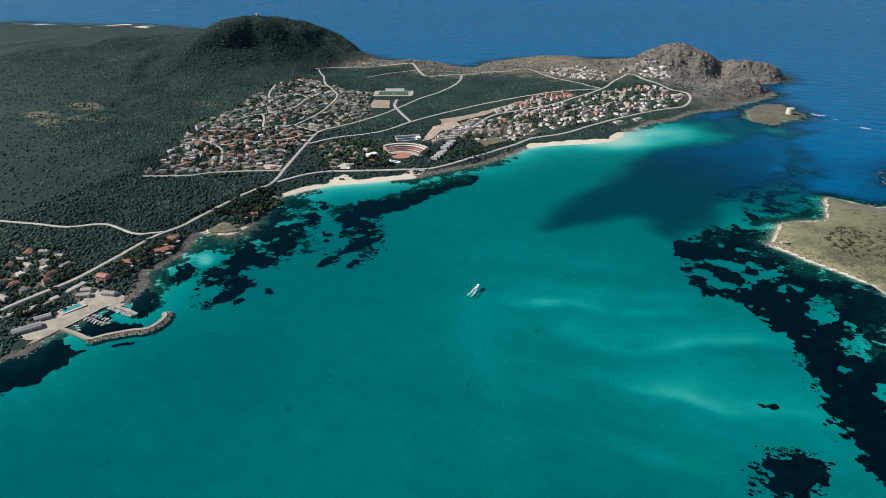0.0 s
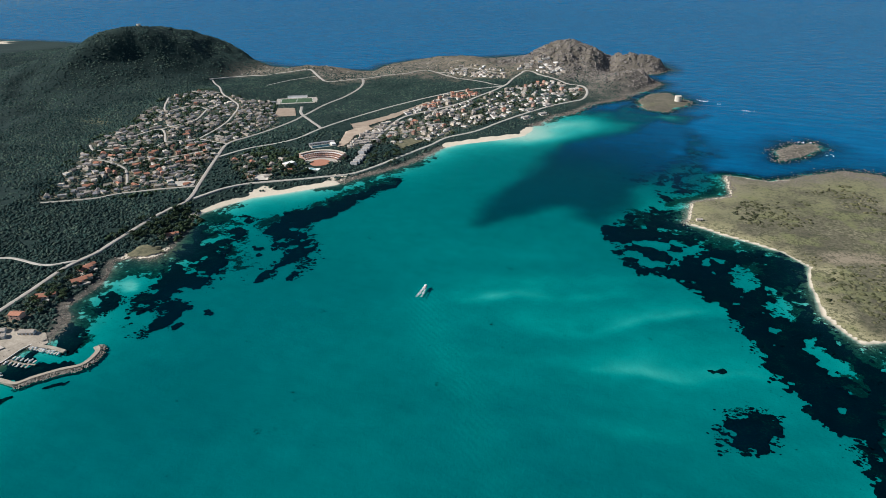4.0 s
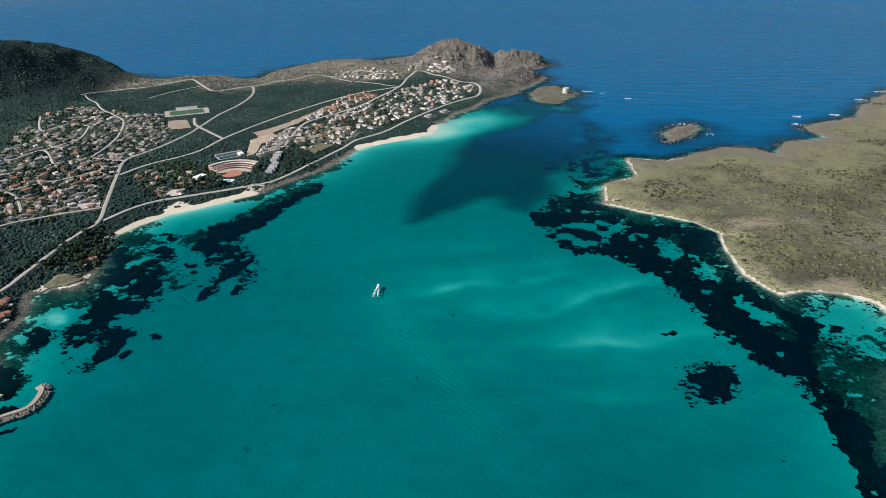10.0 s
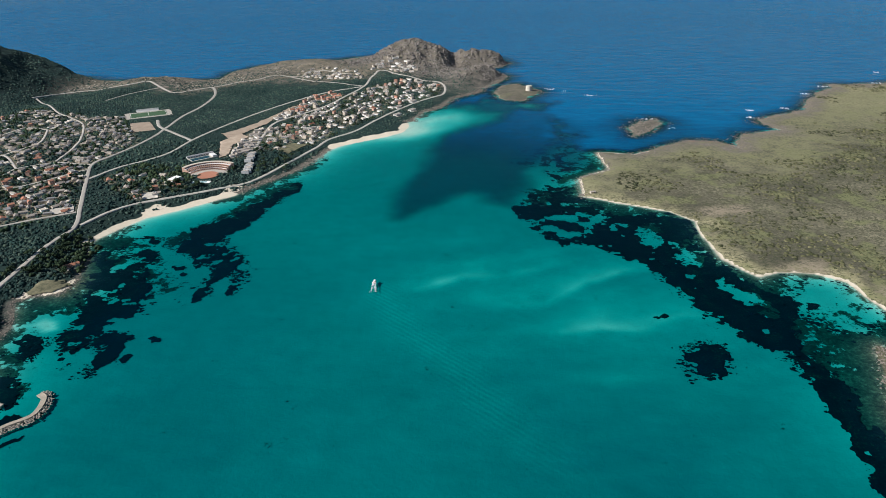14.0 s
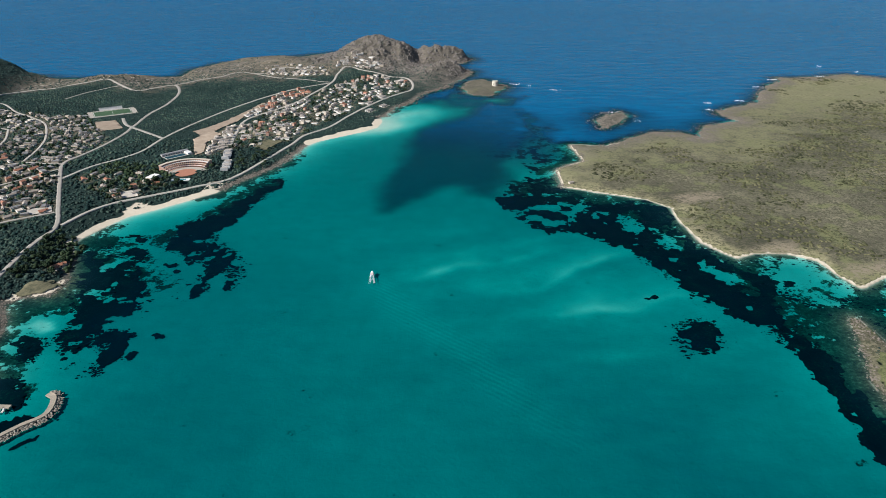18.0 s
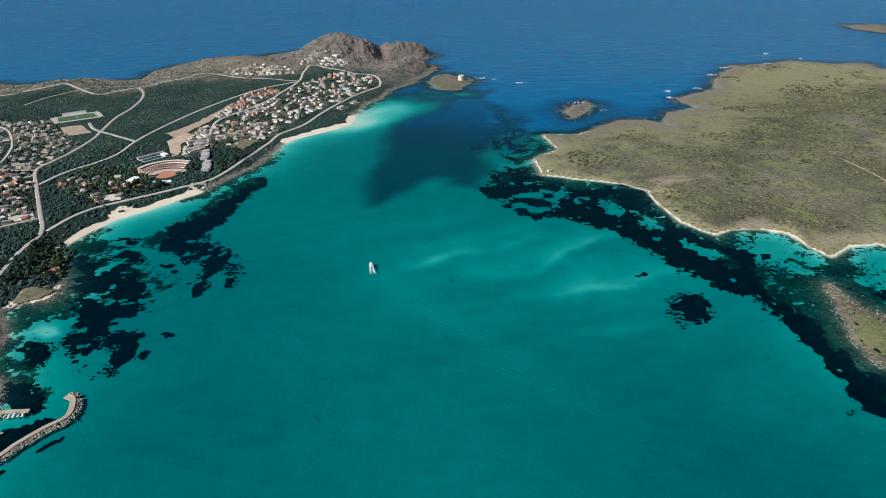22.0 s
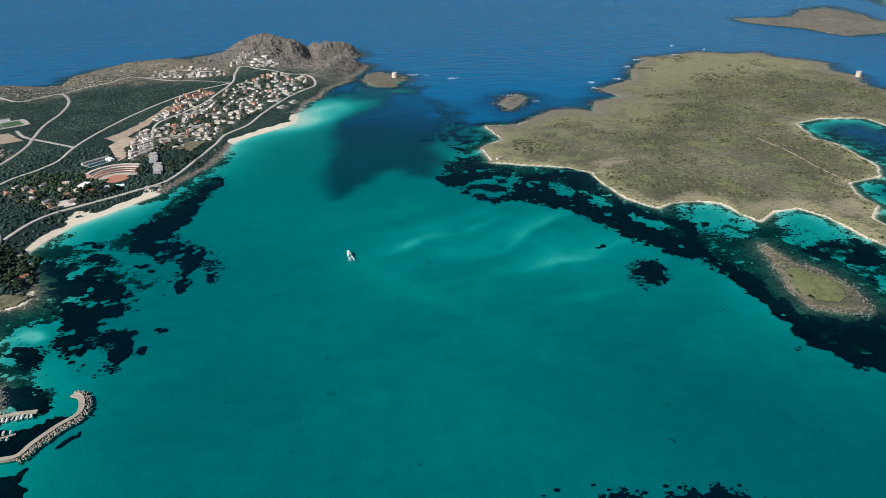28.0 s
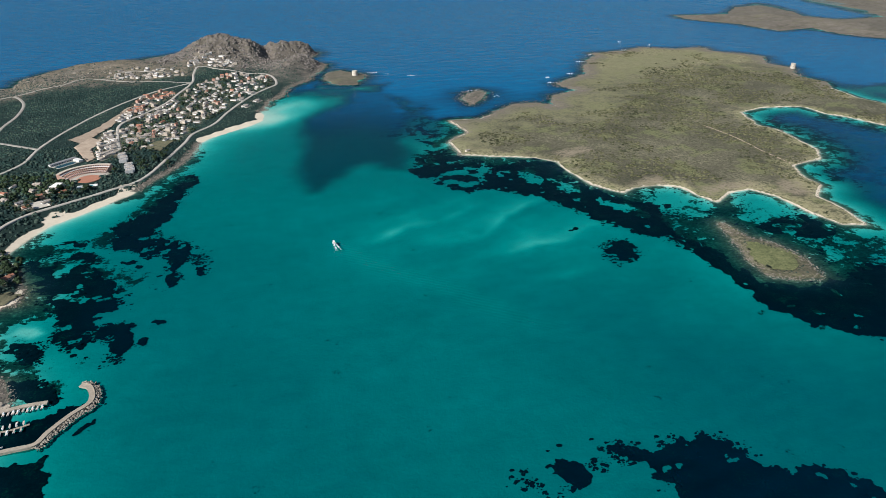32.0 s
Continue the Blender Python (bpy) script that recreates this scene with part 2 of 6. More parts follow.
BARE = ([(372, 574), (420, 609), (438, 564), (401, 538), (335, 547)], [(470, 481), (480, 516), (540, 535), (601, 521), (592, 483), (571, 495), (517, 500)],
        [(302, 797), (376, 825), (384, 794), (302, 760)], [(600, 470), (660, 520), (700, 500), (660, 430)])


def ridge_line(x):
    """Where the maquis gives way to bare heath along the ridge."""
    return np.interp(x, [-1500, -1395, -1301, -1240, -1114, -1000, -895, -800, -680, -580, -480], [1600, 1650, 1690, 1725, 1625, 1670, 1740, 1790, 1750, 1780, 1900])


# thin weed and dark bottom: course, reach, cover
WEED = [([(-741, 590), (-709, 523), (-689, 453), (-680, 409)], 95, 0.9), ([(-690, 405), (-722, 388), (-705, 330)], 48, 0.9), ([(-700, 330), (-690, 268), (-650, 240), (-620, 200)], 42, 0.8),
        ([(-600, 790), (-540, 900), (-490, 1010)], 52, 0.9), ([(30, 850), (100, 830), (250, 730), (290, 600), (340, 520)], 80, 0.85),
        ([(330, 440), (360, 300), (380, 170), (460, 130), (520, 180)], 75, 0.9), ([(440, 330), (500, 240), (600, 220)], 70, 0.7),
        ([(850, 520), (930, 700), (1000, 850), (1150, 800)], 150, 0.7), ([(100, 1000), (60, 1100), (200, 1250), (400, 1300)], 100, 0.6),
        ([(-655, 560), (-600, 500), (-560, 450)], 60, 0.6), ([(-590, 600), (-545, 720), (-500, 860)], 55, 0.85), ([(440, 440), (385, 330), (345, 240), (335, 170), (350, 120)], 85, 0.95), ([(330, 400), (320, 360)], 60, 0.85), ([(450, 440), (490, 400), (560, 330), (580, 260)], 70, 0.75), ([(215, 300), (200, 350)], 45, 0.6), ([(40, 1080), (110, 1230), (180, 1330)], 130, 0.6)]


D, MAIN, ISLE, REST, BEACH = LAND
me, used = grid_mesh("ground", XS, YS, GZ)
gy_, gx_ = np.gradient(GZ, YS, XS)
slope = np.hypot(gx_, gy_)
on_main = (MAIN >= ISLE) & (MAIN >= REST)
rim = fbm(GX, GY, 40, 71, 4)
spit_near = smooth(40, -20, -inside(SPIT, GX, GY))
dunes = smooth(26, 8, line_distance([(-712, 706), (-668, 752), (-622, 806), (-590, 850)], GX, GY) + rim * 10) * smooth(0.0, 0.25, fbm(GX, GY, 24, 75, 3)) * (D > 2)
dunes = np.maximum(dunes, 0.8 * smooth(15, 5, line_distance([(-738, 396), (-714, 399), (-695, 412), (-690, 448)], GX, GY) + 5 * rim) * (D > 1))
far_shore = (GX < -2500) * (D > 0) * smooth(190, 20, D + 120 * fbm(GX, GY, 130, 76, 3))
sand = np.maximum(1 - smooth(14, 23, BEACH + rim * 12 + 4), (1 - smooth(1.5, 6, D + rim * 4)) * (~on_main) * (0.25 + 0.75 * (GY < 1150)) * (1 - 0.8 * (inside(SPIT, GX, GY) > -8)))
sand = np.maximum.reduce([sand, 0.85 * dunes, 0.85 * far_shore * smooth(0, 0.4, fbm(GX, GY, 170, 77, 3))])
rock = np.maximum(smooth(0.35, 0.7, slope) * smooth(-1300, -1000, GX), np.where(on_main, 1 - smooth(5, 15, D + rim * 9), 0))
rock = np.maximum(rock, np.where((GX > 1700) & (D > 0), 0.35 + 0.55 * (1 - smooth(20, 90, D + rim * 40)), 0))
rock = np.maximum(rock, np.where(ISLE > MAIN, smooth(980, 1150, GY) * (1 - smooth(24, 62, ISLE + rim * 34)), 0))
rock = np.maximum(rock, np.where(on_main, smooth(1720, 2000, GY + 0.5 * GX + rim * 130 + 130 + 120 * smooth(-460, -330, GX)), 0) * smooth(-1050, -700, GX))
ridge = np.where(on_main, smooth(-70, 60, GY - ridge_line(GX) + rim * 60), 0) * smooth(-1560, -1440, GX)
rock = np.maximum(rock, ridge * smooth(-0.15, 0.35, fbm(GX, GY, 55, 73, 4)))
rock = np.maximum(rock, np.where(inside(TOWER_ISLET, GX, GY) > -20, 0.55, 0))
lush_line = [(150, 1010), (210, 1085), (399, 1230), (490, 1130), (640, 1350), (839, 1535), (1000, 1680), (1186, 1730), (1380, 1780)]
lush = (ISLE > 0) * smooth(190, 30, line_distance(lush_line, GX, GY) + rim * 130)
bare_earth = np.maximum.reduce([smooth(-12, 14, inside(p, GX, GY) + rim * 22) for p in BARE]) * (ISLE > 0)
attribute(me, "ridge", ridge)
attribute(me, "lush", lush)
attribute(me, "bare_earth", bare_earth)
attribute(me, "sand", sand)
attribute(me, "rock", rock)
attribute(me, "dry", np.where(on_main, 0, 1))
calm_sand = np.maximum.reduce([k * smooth(-14, 14, inside(p, GX, GY) + 10 * rim) for p, k in ((SAND_SPOT, 1.0), (COVE_SAND, 0.35), (COVE_SAND_B, 0.35))])
west_shelf = smooth(120, 40, np.hypot(GX + 690, GY - 430))
tip = smooth(420, 250, GX) * smooth(800, 870, GY) * (ISLE > MAIN)
reef = (1 - smooth(10 + 12 * tip + 18 * spit_near + 20 * west_shelf, 34 + 24 * tip + 40 * spit_near + 36 * west_shelf, -D + rim * 16)) * smooth(30, 70, BEACH) * (1 - calm_sand) * (0.55 + 0.45 * smooth(-0.3, 0.3, rim))
deep_weed = 0.62 * smooth(-30, 25, inside(DEEP, GX, GY) + fbm(GX, GY, 90, 91, 4) * 28) * (1 - smooth(-45, 20, inside(SHOAL, GX, GY)))
weed = np.zeros(GX.shape)
spots = fbm(GX, GY, 45, 97, 5)
for course, reach, force in WEED:
    q = line_distance(course, GX, GY) / reach
    weed = np.maximum(weed, 0.78 * force * smooth(1.15, 0.25, q + 0.3 * spots) * (1 - calm_sand))
weed = np.maximum(weed, 0.85 * smooth(90, 20, -inside(SPIT, GX, GY) + 20 * spots) * (GX < 520))
weed = weed * np.where((GX > 120) & (GY < 330), smooth(305, 332, GX), 1)
attribute(me, "weed", weed)
attribute(me, "deep_weed", deep_weed)
attribute(me, "reef", reef)
attribute(me, "pale", (ISLE > REST) * np.maximum(0.8 * smooth(1350, 1750, GY + rim * 250), 1 - smooth(8, 50, D + rim * 45)))
dry_meadow = np.maximum.reduce([smooth(1.1, 0.75, np.hypot((GX - cx) / ra, (GY - cy) / rb) + 0.5 * fbm(GX, GY, 60, 79, 4)) for cx, cy, ra, rb in ((-1640, 610, 70, 34), (-1600, 720, 80, 30), (-1470, 650, 60, 40), (-1510, 570, 60, 28), (-1373, 925, 60, 26))])
dry_meadow = np.maximum(dry_meadow, smooth(13, 5, line_distance([(-980, 168), (-900, 187), (-815, 208)], GX, GY) + 6 * rim))
attribute(me, "dry_meadow", dry_meadow)
attribute(me, "under", smooth(0.2, -0.3, GZ))
ground = tagged(new("ground", me), "maquis-covered coast, flat scrub islands and pale sandy seabed", "ground", kind="structure")

m, nt, b = material("ground", 0.95)
big, mid, fine = world_noise(nt, 0.006, 6), world_noise(nt, 0.035, 6, 0.7), world_noise(nt, 0.22, 4, 0.7)
maquis = ramp(nt, mix(nt, 0.5, big, fine), [(0.34, (0.005, 0.015, 0.014)), (0.48, (0.011, 0.027, 0.023)), (0.60, (0.019, 0.037, 0.029)), (0.72, (0.038, 0.053, 0.038))])
heath = ramp(nt, mix(nt, 0.3, mix(nt, 0.45, big, mid), fine), [(0.40, (0.062, 0.060, 0.040)), (0.49, (0.110, 0.101, 0.066)), (0.56, (0.175, 0.158, 0.102)), (0.64, (0.31, 0.275, 0.18))])
straw = ramp(nt, mix(nt, 0.5, mid, fine), [(0.32, (0.20, 0.185, 0.095)), (0.5, (0.31, 0.28, 0.155)), (0.7, (0.43, 0.38, 0.24))])
heath = mix(nt, maths(nt, "MULTIPLY", read(nt, "pale"), 0.85), heath, straw)
green_patch = ramp(nt, world_noise(nt, 0.011, 5, 0.65), [(0.52, (0, 0, 0)), (0.60, (1, 1, 1))])
heath = mix(nt, maths(nt, "MULTIPLY", green_patch, 0.75), heath, (0.175, 0.18, 0.08))
speck = ramp(nt, mix(nt, 0.4, world_noise(nt, 0.17, 3, 0.75), mid), [(0.50, (0, 0, 0)), (0.55, (1, 1, 1))])
heath = mix(nt, maths(nt, "MULTIPLY", speck, 0.72), heath, (0.045, 0.05, 0.026))
stone = ramp(nt, mix(nt, 0.5, mid, fine), [(0.3, (0.075, 0.066, 0.055)), (0.55, (0.16, 0.138, 0.112)), (0.75, (0.28, 0.24, 0.19))])
dune = ramp(nt, mix(nt, 0.5, mid, fine), [(0.3, (0.55, 0.46, 0.34)), (0.7, (0.68, 0.60, 0.47))])
heath = mix(nt, maths(nt, "MULTIPLY", read(nt, "lush"), ramp(nt, mix(nt, 0.5, mid, fine), [(0.42, (0.1, 0.1, 0.1)), (0.54, (0.85, 0.85, 0.85))])), heath, (0.20, 0.192, 0.102))
heath = mix(nt, maths(nt, "MULTIPLY", read(nt, "bare_earth"), ramp(nt, mix(nt, 0.6, mid, fine), [(0.44, (0.12, 0.12, 0.12)), (0.53, (0.95, 0.95, 0.95))])), heath, (0.26, 0.215, 0.15))
moor = ramp(nt, mix(nt, 0.5, mid, fine), [(0.36, (0.055, 0.056, 0.04)), (0.5, (0.125, 0.108, 0.078)), (0.62, (0.25, 0.205, 0.15))])
maquis = mix(nt, read(nt, "ridge"), maquis, moor)
maquis = mix(nt, maths(nt, "MULTIPLY", read(nt, "dry_meadow"), ramp(nt, mid, [(0.4, (0.3, 0.3, 0.3)), (0.55, (1, 1, 1))])), maquis, (0.13, 0.13, 0.075))
yard = ramp(nt, mix(nt, 0.6, mid, fine), [(0.36, (0.045, 0.055, 0.035)), (0.5, (0.16, 0.135, 0.09)), (0.63, (0.33, 0.275, 0.19))])
maquis = mix(nt, read(nt, "yard"), maquis, yard)
col = mix(nt, read(nt, "dry"), maquis, heath)
col = mix(nt, maths(nt, "MULTIPLY", read(nt, "rock"), ramp(nt, mid, [(0.35, (0.35, 0.35, 0.35)), (0.6, (1, 1, 1))])), col, stone)
edge = nt.nodes.new("ShaderNodeMapRange")
edge.interpolation_type = "SMOOTHSTEP"
for k, v in (("From Min", 0.34), ("From Max", 0.62), ("To Min", 0.0), ("To Max", 1.0)):
    edge.inputs[k].default_value = v
nt.links.new(maths(nt, "ADD", read(nt, "sand"), maths(nt, "MULTIPLY", maths(nt, "SUBTRACT", mix(nt, 0.5, fine, mid), 0.5), 1.1)), edge.inputs["Value"])
col = mix(nt, edge.outputs["Result"], col, dune)
shelf = ramp(nt, mix(nt, 0.5, mid, fine), [(0.3, (0.035, 0.03, 0.02)), (0.5, (0.085, 0.07, 0.042)), (0.62, (0.17, 0.145, 0.095)), (0.75, (0.34, 0.30, 0.21))])
bed_noise = mix(nt, 0.35, world_noise(nt, 0.03, 6, 0.68), world_noise(nt, 0.13, 5, 0.7))


def patchy(cover, sharp):
    """Cover as broken patches: the more of it, the fewer the gaps."""
    lift = maths(nt, "MULTIPLY", maths(nt, "SUBTRACT", bed_noise, 0.5), 3.2)
    n = nt.nodes.new("ShaderNodeMapRange")
    n.interpolation_type = "SMOOTHSTEP"
    for k, v in (("From Min", 0.5 - sharp), ("From Max", 0.5 + sharp), ("To Min", 0.0), ("To Max", 1.0)):
        n.inputs[k].default_value = v
    nt.links.new(maths(nt, "ADD", cover, lift), n.inputs["Value"])
    return n.outputs["Result"]


pale_sand = ramp(nt, mix(nt, 0.5, big, mid), [(0.35, (0.53, 0.50, 0.40)), (0.65, (0.66, 0.63, 0.51))])
thin_weed = ramp(nt, mix(nt, 0.5, mid, fine), [(0.38, (0.012, 0.018, 0.018)), (0.5, (0.045, 0.050, 0.036)), (0.6, (0.12, 0.11, 0.072)), (0.7, (0.22, 0.20, 0.14))])
sea_bed = mix(nt, patchy(read(nt, "reef"), 0.16), pale_sand, shelf)
sea_bed = mix(nt, patchy(read(nt, "weed"), 0.07), sea_bed, thin_weed)
sea_bed = mix(nt, read(nt, "deep_weed"), sea_bed, (0.035, 0.05, 0.045))
col = mix(nt, read(nt, "under"), col, sea_bed)
nt.links.new(col, b.inputs["Base Color"])
bump(nt, b, mix(nt, 0.5, mid, fine), 0.4, 3.0)
me.materials.append(m)

def water_depth(x, y, d):
    wob = fbm(x, y, 90, 91, 4)
    near = 4.9 * (1 - np.exp(np.minimum(d, 0) / (38 + 10 * wob))) + 0.25 * smooth(0, 4, -d)
    open_sea = np.maximum(smooth(1500, 1650, y - 0.3 * x + 70 * wob), smooth(1030, 1240, y + 60 * wob) * smooth(-40, 170, x + 110 * wob))
    near = np.maximum(near, open_sea * 15 * (1 - np.exp(np.minimum(d, 0) / 20)))
    near = near + 0.45 * fbm(x, y, 420, 95, 3) * smooth(60, 200, -d)
    near = near + 0.45 * smooth(560, 0, y) * smooth(80, 300, -d) + 0.8 * smooth(-120, 200, x) * smooth(420, 60, y) * smooth(80, 300, -d) + 0.25 * smooth(40, 120, -d) + 0.5 * smooth(-150, -450, x) * smooth(60, 160, -d) * smooth(700, 450, y)
    bright = np.zeros(np.shape(x))
    for bar, amp in ((BAR_A, 2.9), (BAR_B + [(150, 560)], 2.7), (BAR_C + [(190, 430)], 3.1), (BAR_D, 2.2)):
        bx, by = [p[0] for p in bar], [p[1] for p in bar]
        v = y + wob * 16 - np.interp(x, bx, by)
        fall = np.where(v < 0, np.exp(v / 9), np.exp(-v / 42))
        ends = smooth(bx[0] - 60, bx[0] + 40, x) * smooth(bx[-1] + 70, bx[-1] - 40, x)
        bright = np.maximum(bright, amp * fall * ends * (0.7 + 0.5 * fbm(x, y, 50, 96, 3)))
    u, v = 0.94 * x + 0.34 * y, -0.34 * x + 0.94 * y
    rib = np.abs(fbm(u / 5 + 40, v + wob * 10, 60, 98, 3))
    glow = np.exp(-0.5 * (((x - 60) / 210) ** 2 + ((y - 450) / 170) ** 2))
    bright = bright + glow * (0.8 - 1.9 * rib)
    near = np.maximum(near - bright, 0.3)
    shoal = smooth(-45, 45, inside(SHOAL, x, y) + wob * 25)
    near = near * (1 - shoal) + shoal * (0.4 + 3.8 * smooth(10, 170, line_distance([(-340, 1270), (-322, 1330), (-285, 1420)], x, y) + 40 * wob))
    for pool, deep, edge in ((SAND_SPOT, 1.7, 3), (COVE_SAND, 3.5, 14), (COVE_SAND_B, 3.8, 18)):
        w = smooth(-edge, edge, inside(pool, x, y) + wob * edge)
        near = near * (1 - w) + np.minimum(near, deep) * w
    ledge = np.maximum(np.exp(-0.5 * (np.hypot(x + 690, y - 425) / 48) ** 2), 0.8 * smooth(60, 5, -inside(SPIT, x, y)))
    near = near * (1 - 0.6 * ledge)
    near = near + 3.5 * np.exp(-0.5 * (((x - 110) / 90) ** 2 + ((y - 1140) / 120) ** 2)) * smooth(5, 40, -d)
    off = inside(DEEP, x, y) + wob * 28
    sea = np.maximum(smooth(-1100, -1300, x), smooth(1430, 1800, y + 0.12 * x + 170 * smooth(0, 250, x) + fbm(x, y, 260, 93, 3) * 90)) * 24 * smooth(25, 190, -d)
    bank = np.exp(-0.5 * (line_distance([(1480, 1150), (1650, 1000), (1800, 800)], x, y) / 70) ** 2)
    east = (1 - 0.8 * bank) * smooth(600, 820, x) * (6.0 + 2.5 * wob) * smooth(10, 120, -d)
    deep = smooth(-32, 30, off) * (1.6 + 7 * smooth(1000, 1500, y))
    return near + np.maximum.reduce([sea, east, deep * (1 - 0.9 * shoal)])


WX = axis([(-5200, 200), (-1250, 14), (-800, 6), (700, 12), (2200, 100), (5200, 1)])
WY = axis([(-1500, 100), (-200, 8), (0, 7), (1000, 9), (1500, 16), (2600, 100), (5600, 1)])
SX, SY = np.meshgrid(WX, WY)
SD = land_distance(SX, SY)[0]
wet = SD < 25
keep = wet[:-1, :-1] | wet[:-1, 1:] | wet[1:, 1:] | wet[1:, :-1]
me, used = grid_mesh("water", WX, WY, 40 * smooth(3700, 5600, np.hypot(SX, SY)), keep)
attribute(me, "depth", water_depth(SX, SY, SD).ravel()[used])
wake_line = [(-236, 462), (-204, 395), (-175, 357), (-117, 301), (-70, 221), (-21, 157), (40, 90)]
wd = line_distance(wake_line, SX, SY)
attribute(me, "wake", (np.exp(-(wd / 24) ** 2) * smooth(60, 240, SY)).ravel()[used])
attribute(me, "swell", (smooth(1300, 1900, SY) + 0.05).ravel()[used])
water = tagged(new("water", me), "clear turquoise bay deepening to dark blue open sea", "water", kind="structure")
m = bpy.data.materials.new("water")
m.use_nodes = True
nt = m.node_tree
nt.nodes.remove(nt.nodes["Principled BSDF"])
# noise varies the depth; its fine part paints sky glints of surface ripples
depth = maths(nt, "MULTIPLY", read(nt, "depth"), maths(nt, "ADD", 0.725, maths(nt, "MULTIPLY", mix(nt, 0.6, world_noise(nt, 0.02, 4, 0.6, (1, 3, 1, 15)), world_noise(nt, 0.22, 4, 0.7, (1, 3, 1, 12))), 0.55)))

bands = node(nt, "TexWave", Scale=0.045, Distortion=2.0, Detail=1.0)
geo = nt.nodes.new("ShaderNodeNewGeometry")
turned = nt.nodes.new("ShaderNodeMapping")
turned.inputs["Rotation"].default_value = (0, 0, radians(-52))
nt.links.new(geo.outputs["Position"], turned.inputs["Vector"])
nt.links.new(turned.outputs["Vector"], bands.inputs["Vector"])
crests = maths(nt, "MULTIPLY", bands.outputs["Fac"], read(nt, "wake"))
# bright lines of the wake crests, painted into the tint by lessening depth
depth = maths(nt, "MULTIPLY", depth, maths(nt, "SUBTRACT", 1.05, maths(nt, "MULTIPLY", crests, 0.17)))


def fade(k):
    return maths(nt, "POWER", math.exp(-k), depth)


tint = nt.nodes.new("ShaderNodeCombineColor")
for s, k in zip(tint.inputs, (0.62, 0.138, 0.121)):
    nt.links.new(fade(k), s)
clear = nt.nodes.new("ShaderNodeBsdfTransparent")
nt.links.new(tint.outputs[0], clear.inputs["Color"])
haze = nt.nodes.new("ShaderNodeBsdfDiffuse")
# lit and shaded wave facets and wind streaks, painted into the sea's blue
painted_chop = mix(nt, 0.5, world_noise(nt, 0.012, 5, 0.6, (1, 4, 1, 6)), world_noise(nt, 0.06, 5, 0.7, (1, 4, 1, 10)))
nt.links.new(ramp(nt, painted_chop, [(0.35, (0.0, 0.064, 0.165)), (0.5, (0.0, 0.096, 0.222)), (0.65, (0.0, 0.132, 0.280))]), haze.inputs["Color"])
murk = nt.nodes.new("ShaderNodeMapRange")
murk.interpolation_type = "SMOOTHSTEP"
for k, v in (("From Min", 4.0), ("From Max", 22.0), ("To Min", 0.0), ("To Max", 1.0)):
    murk.inputs[k].default_value = v
nt.links.new(depth, murk.inputs["Value"])
body = nt.nodes.new("ShaderNodeMixShader")
nt.links.new(murk.outputs["Result"], body.inputs[0])
nt.links.new(clear.outputs[0], body.inputs[1])
nt.links.new(haze.outputs[0], body.inputs[2])
shine = node(nt, "BsdfGlossy", Roughness=0.12)
long_swell = world_noise(nt, 0.009, 5, 0.58, (1, 3.6, 1, 6))
ripples = world_noise(nt, 0.09, 4, 0.6, (1, 2.5, 1, 15))
waves = mix(nt, 0.35, maths(nt, "MULTIPLY", long_swell, read(nt, "swell")), maths(nt, "MULTIPLY", ripples, 0.25))
waves = maths(nt, "ADD", waves, maths(nt, "MULTIPLY", crests, 0.06))
wb = node(nt, "Bump", Strength=1.0, Distance=8.0)
nt.links.new(waves, wb.inputs["Height"])
nt.links.new(wb.outputs["Normal"], shine.inputs["Normal"])
nt.links.new(wb.outputs["Normal"], haze.inputs["Normal"])
fres = node(nt, "LayerWeight", Blend=0.5)
nt.links.new(wb.outputs["Normal"], fres.inputs["Normal"])
gloss = maths(nt, "ADD", maths(nt, "MULTIPLY", maths(nt, "POWER", fres.outputs["Facing"], 8.5), 0.72), 0.001)
top = nt.nodes.new("ShaderNodeMixShader")
nt.links.new(gloss, top.inputs[0])
nt.links.new(body.outputs[0], top.inputs[1])
nt.links.new(shine.outputs[0], top.inputs[2])
nt.links.new(top.outputs[0], nt.nodes["Material Output"].inputs["Surface"])
me.materials.append(m)

# ---- seagrass on the seabed, and the drawn shade of the mole ----
MEADOW_WEST = [(-701, 540), (-676, 570), (-655, 518), (-652, 485), (-635, 512), (-613, 531), (-613, 473), (-578, 439), (-556, 392), (-552, 354),
    (-568, 340), (-580, 315), (-576, 288), (-578, 256), (-600, 275), (-618, 300), (-631, 346), (-634, 378), (-657, 431), (-682, 483)]
MEADOW_FORK = [(-542, 240), (-551, 274), (-548, 296), (-570, 294), (-571, 316), (-552, 330), (-529, 320), (-530, 304), (-527, 282), (-530, 261),
    (-530, 236)]
MEADOW_SMALL = [(-517, 316), (-501, 323), (-486, 311), (-503, 303)]
MEADOW_BIT = [(-515, 263), (-515, 283), (-509, 279), (-509, 263)]
MEADOW_SHORE = [(-574, 561), (-589, 647), (-564, 692), (-529, 729), (-499, 832), (-486, 886), (-479, 847), (-506, 743), (-525, 653), (-542, 611),
    (-542, 582), (-523, 522), (-538, 538), (-558, 554)]
MEADOW_HOOK = [(-516, 515), (-530, 565), (-526, 603), (-508, 600), (-492, 569), (-468, 545), (-462, 520), (-471, 495), (-483, 478), (-485, 455),
    (-483, 427), (-487, 406), (-497, 418), (-492, 455), (-494, 485)]
MEADOW_CLAW = [(-461, 516), (-445, 497), (-438, 460), (-454, 437), (-458, 454), (-453, 473), (-463, 504)]
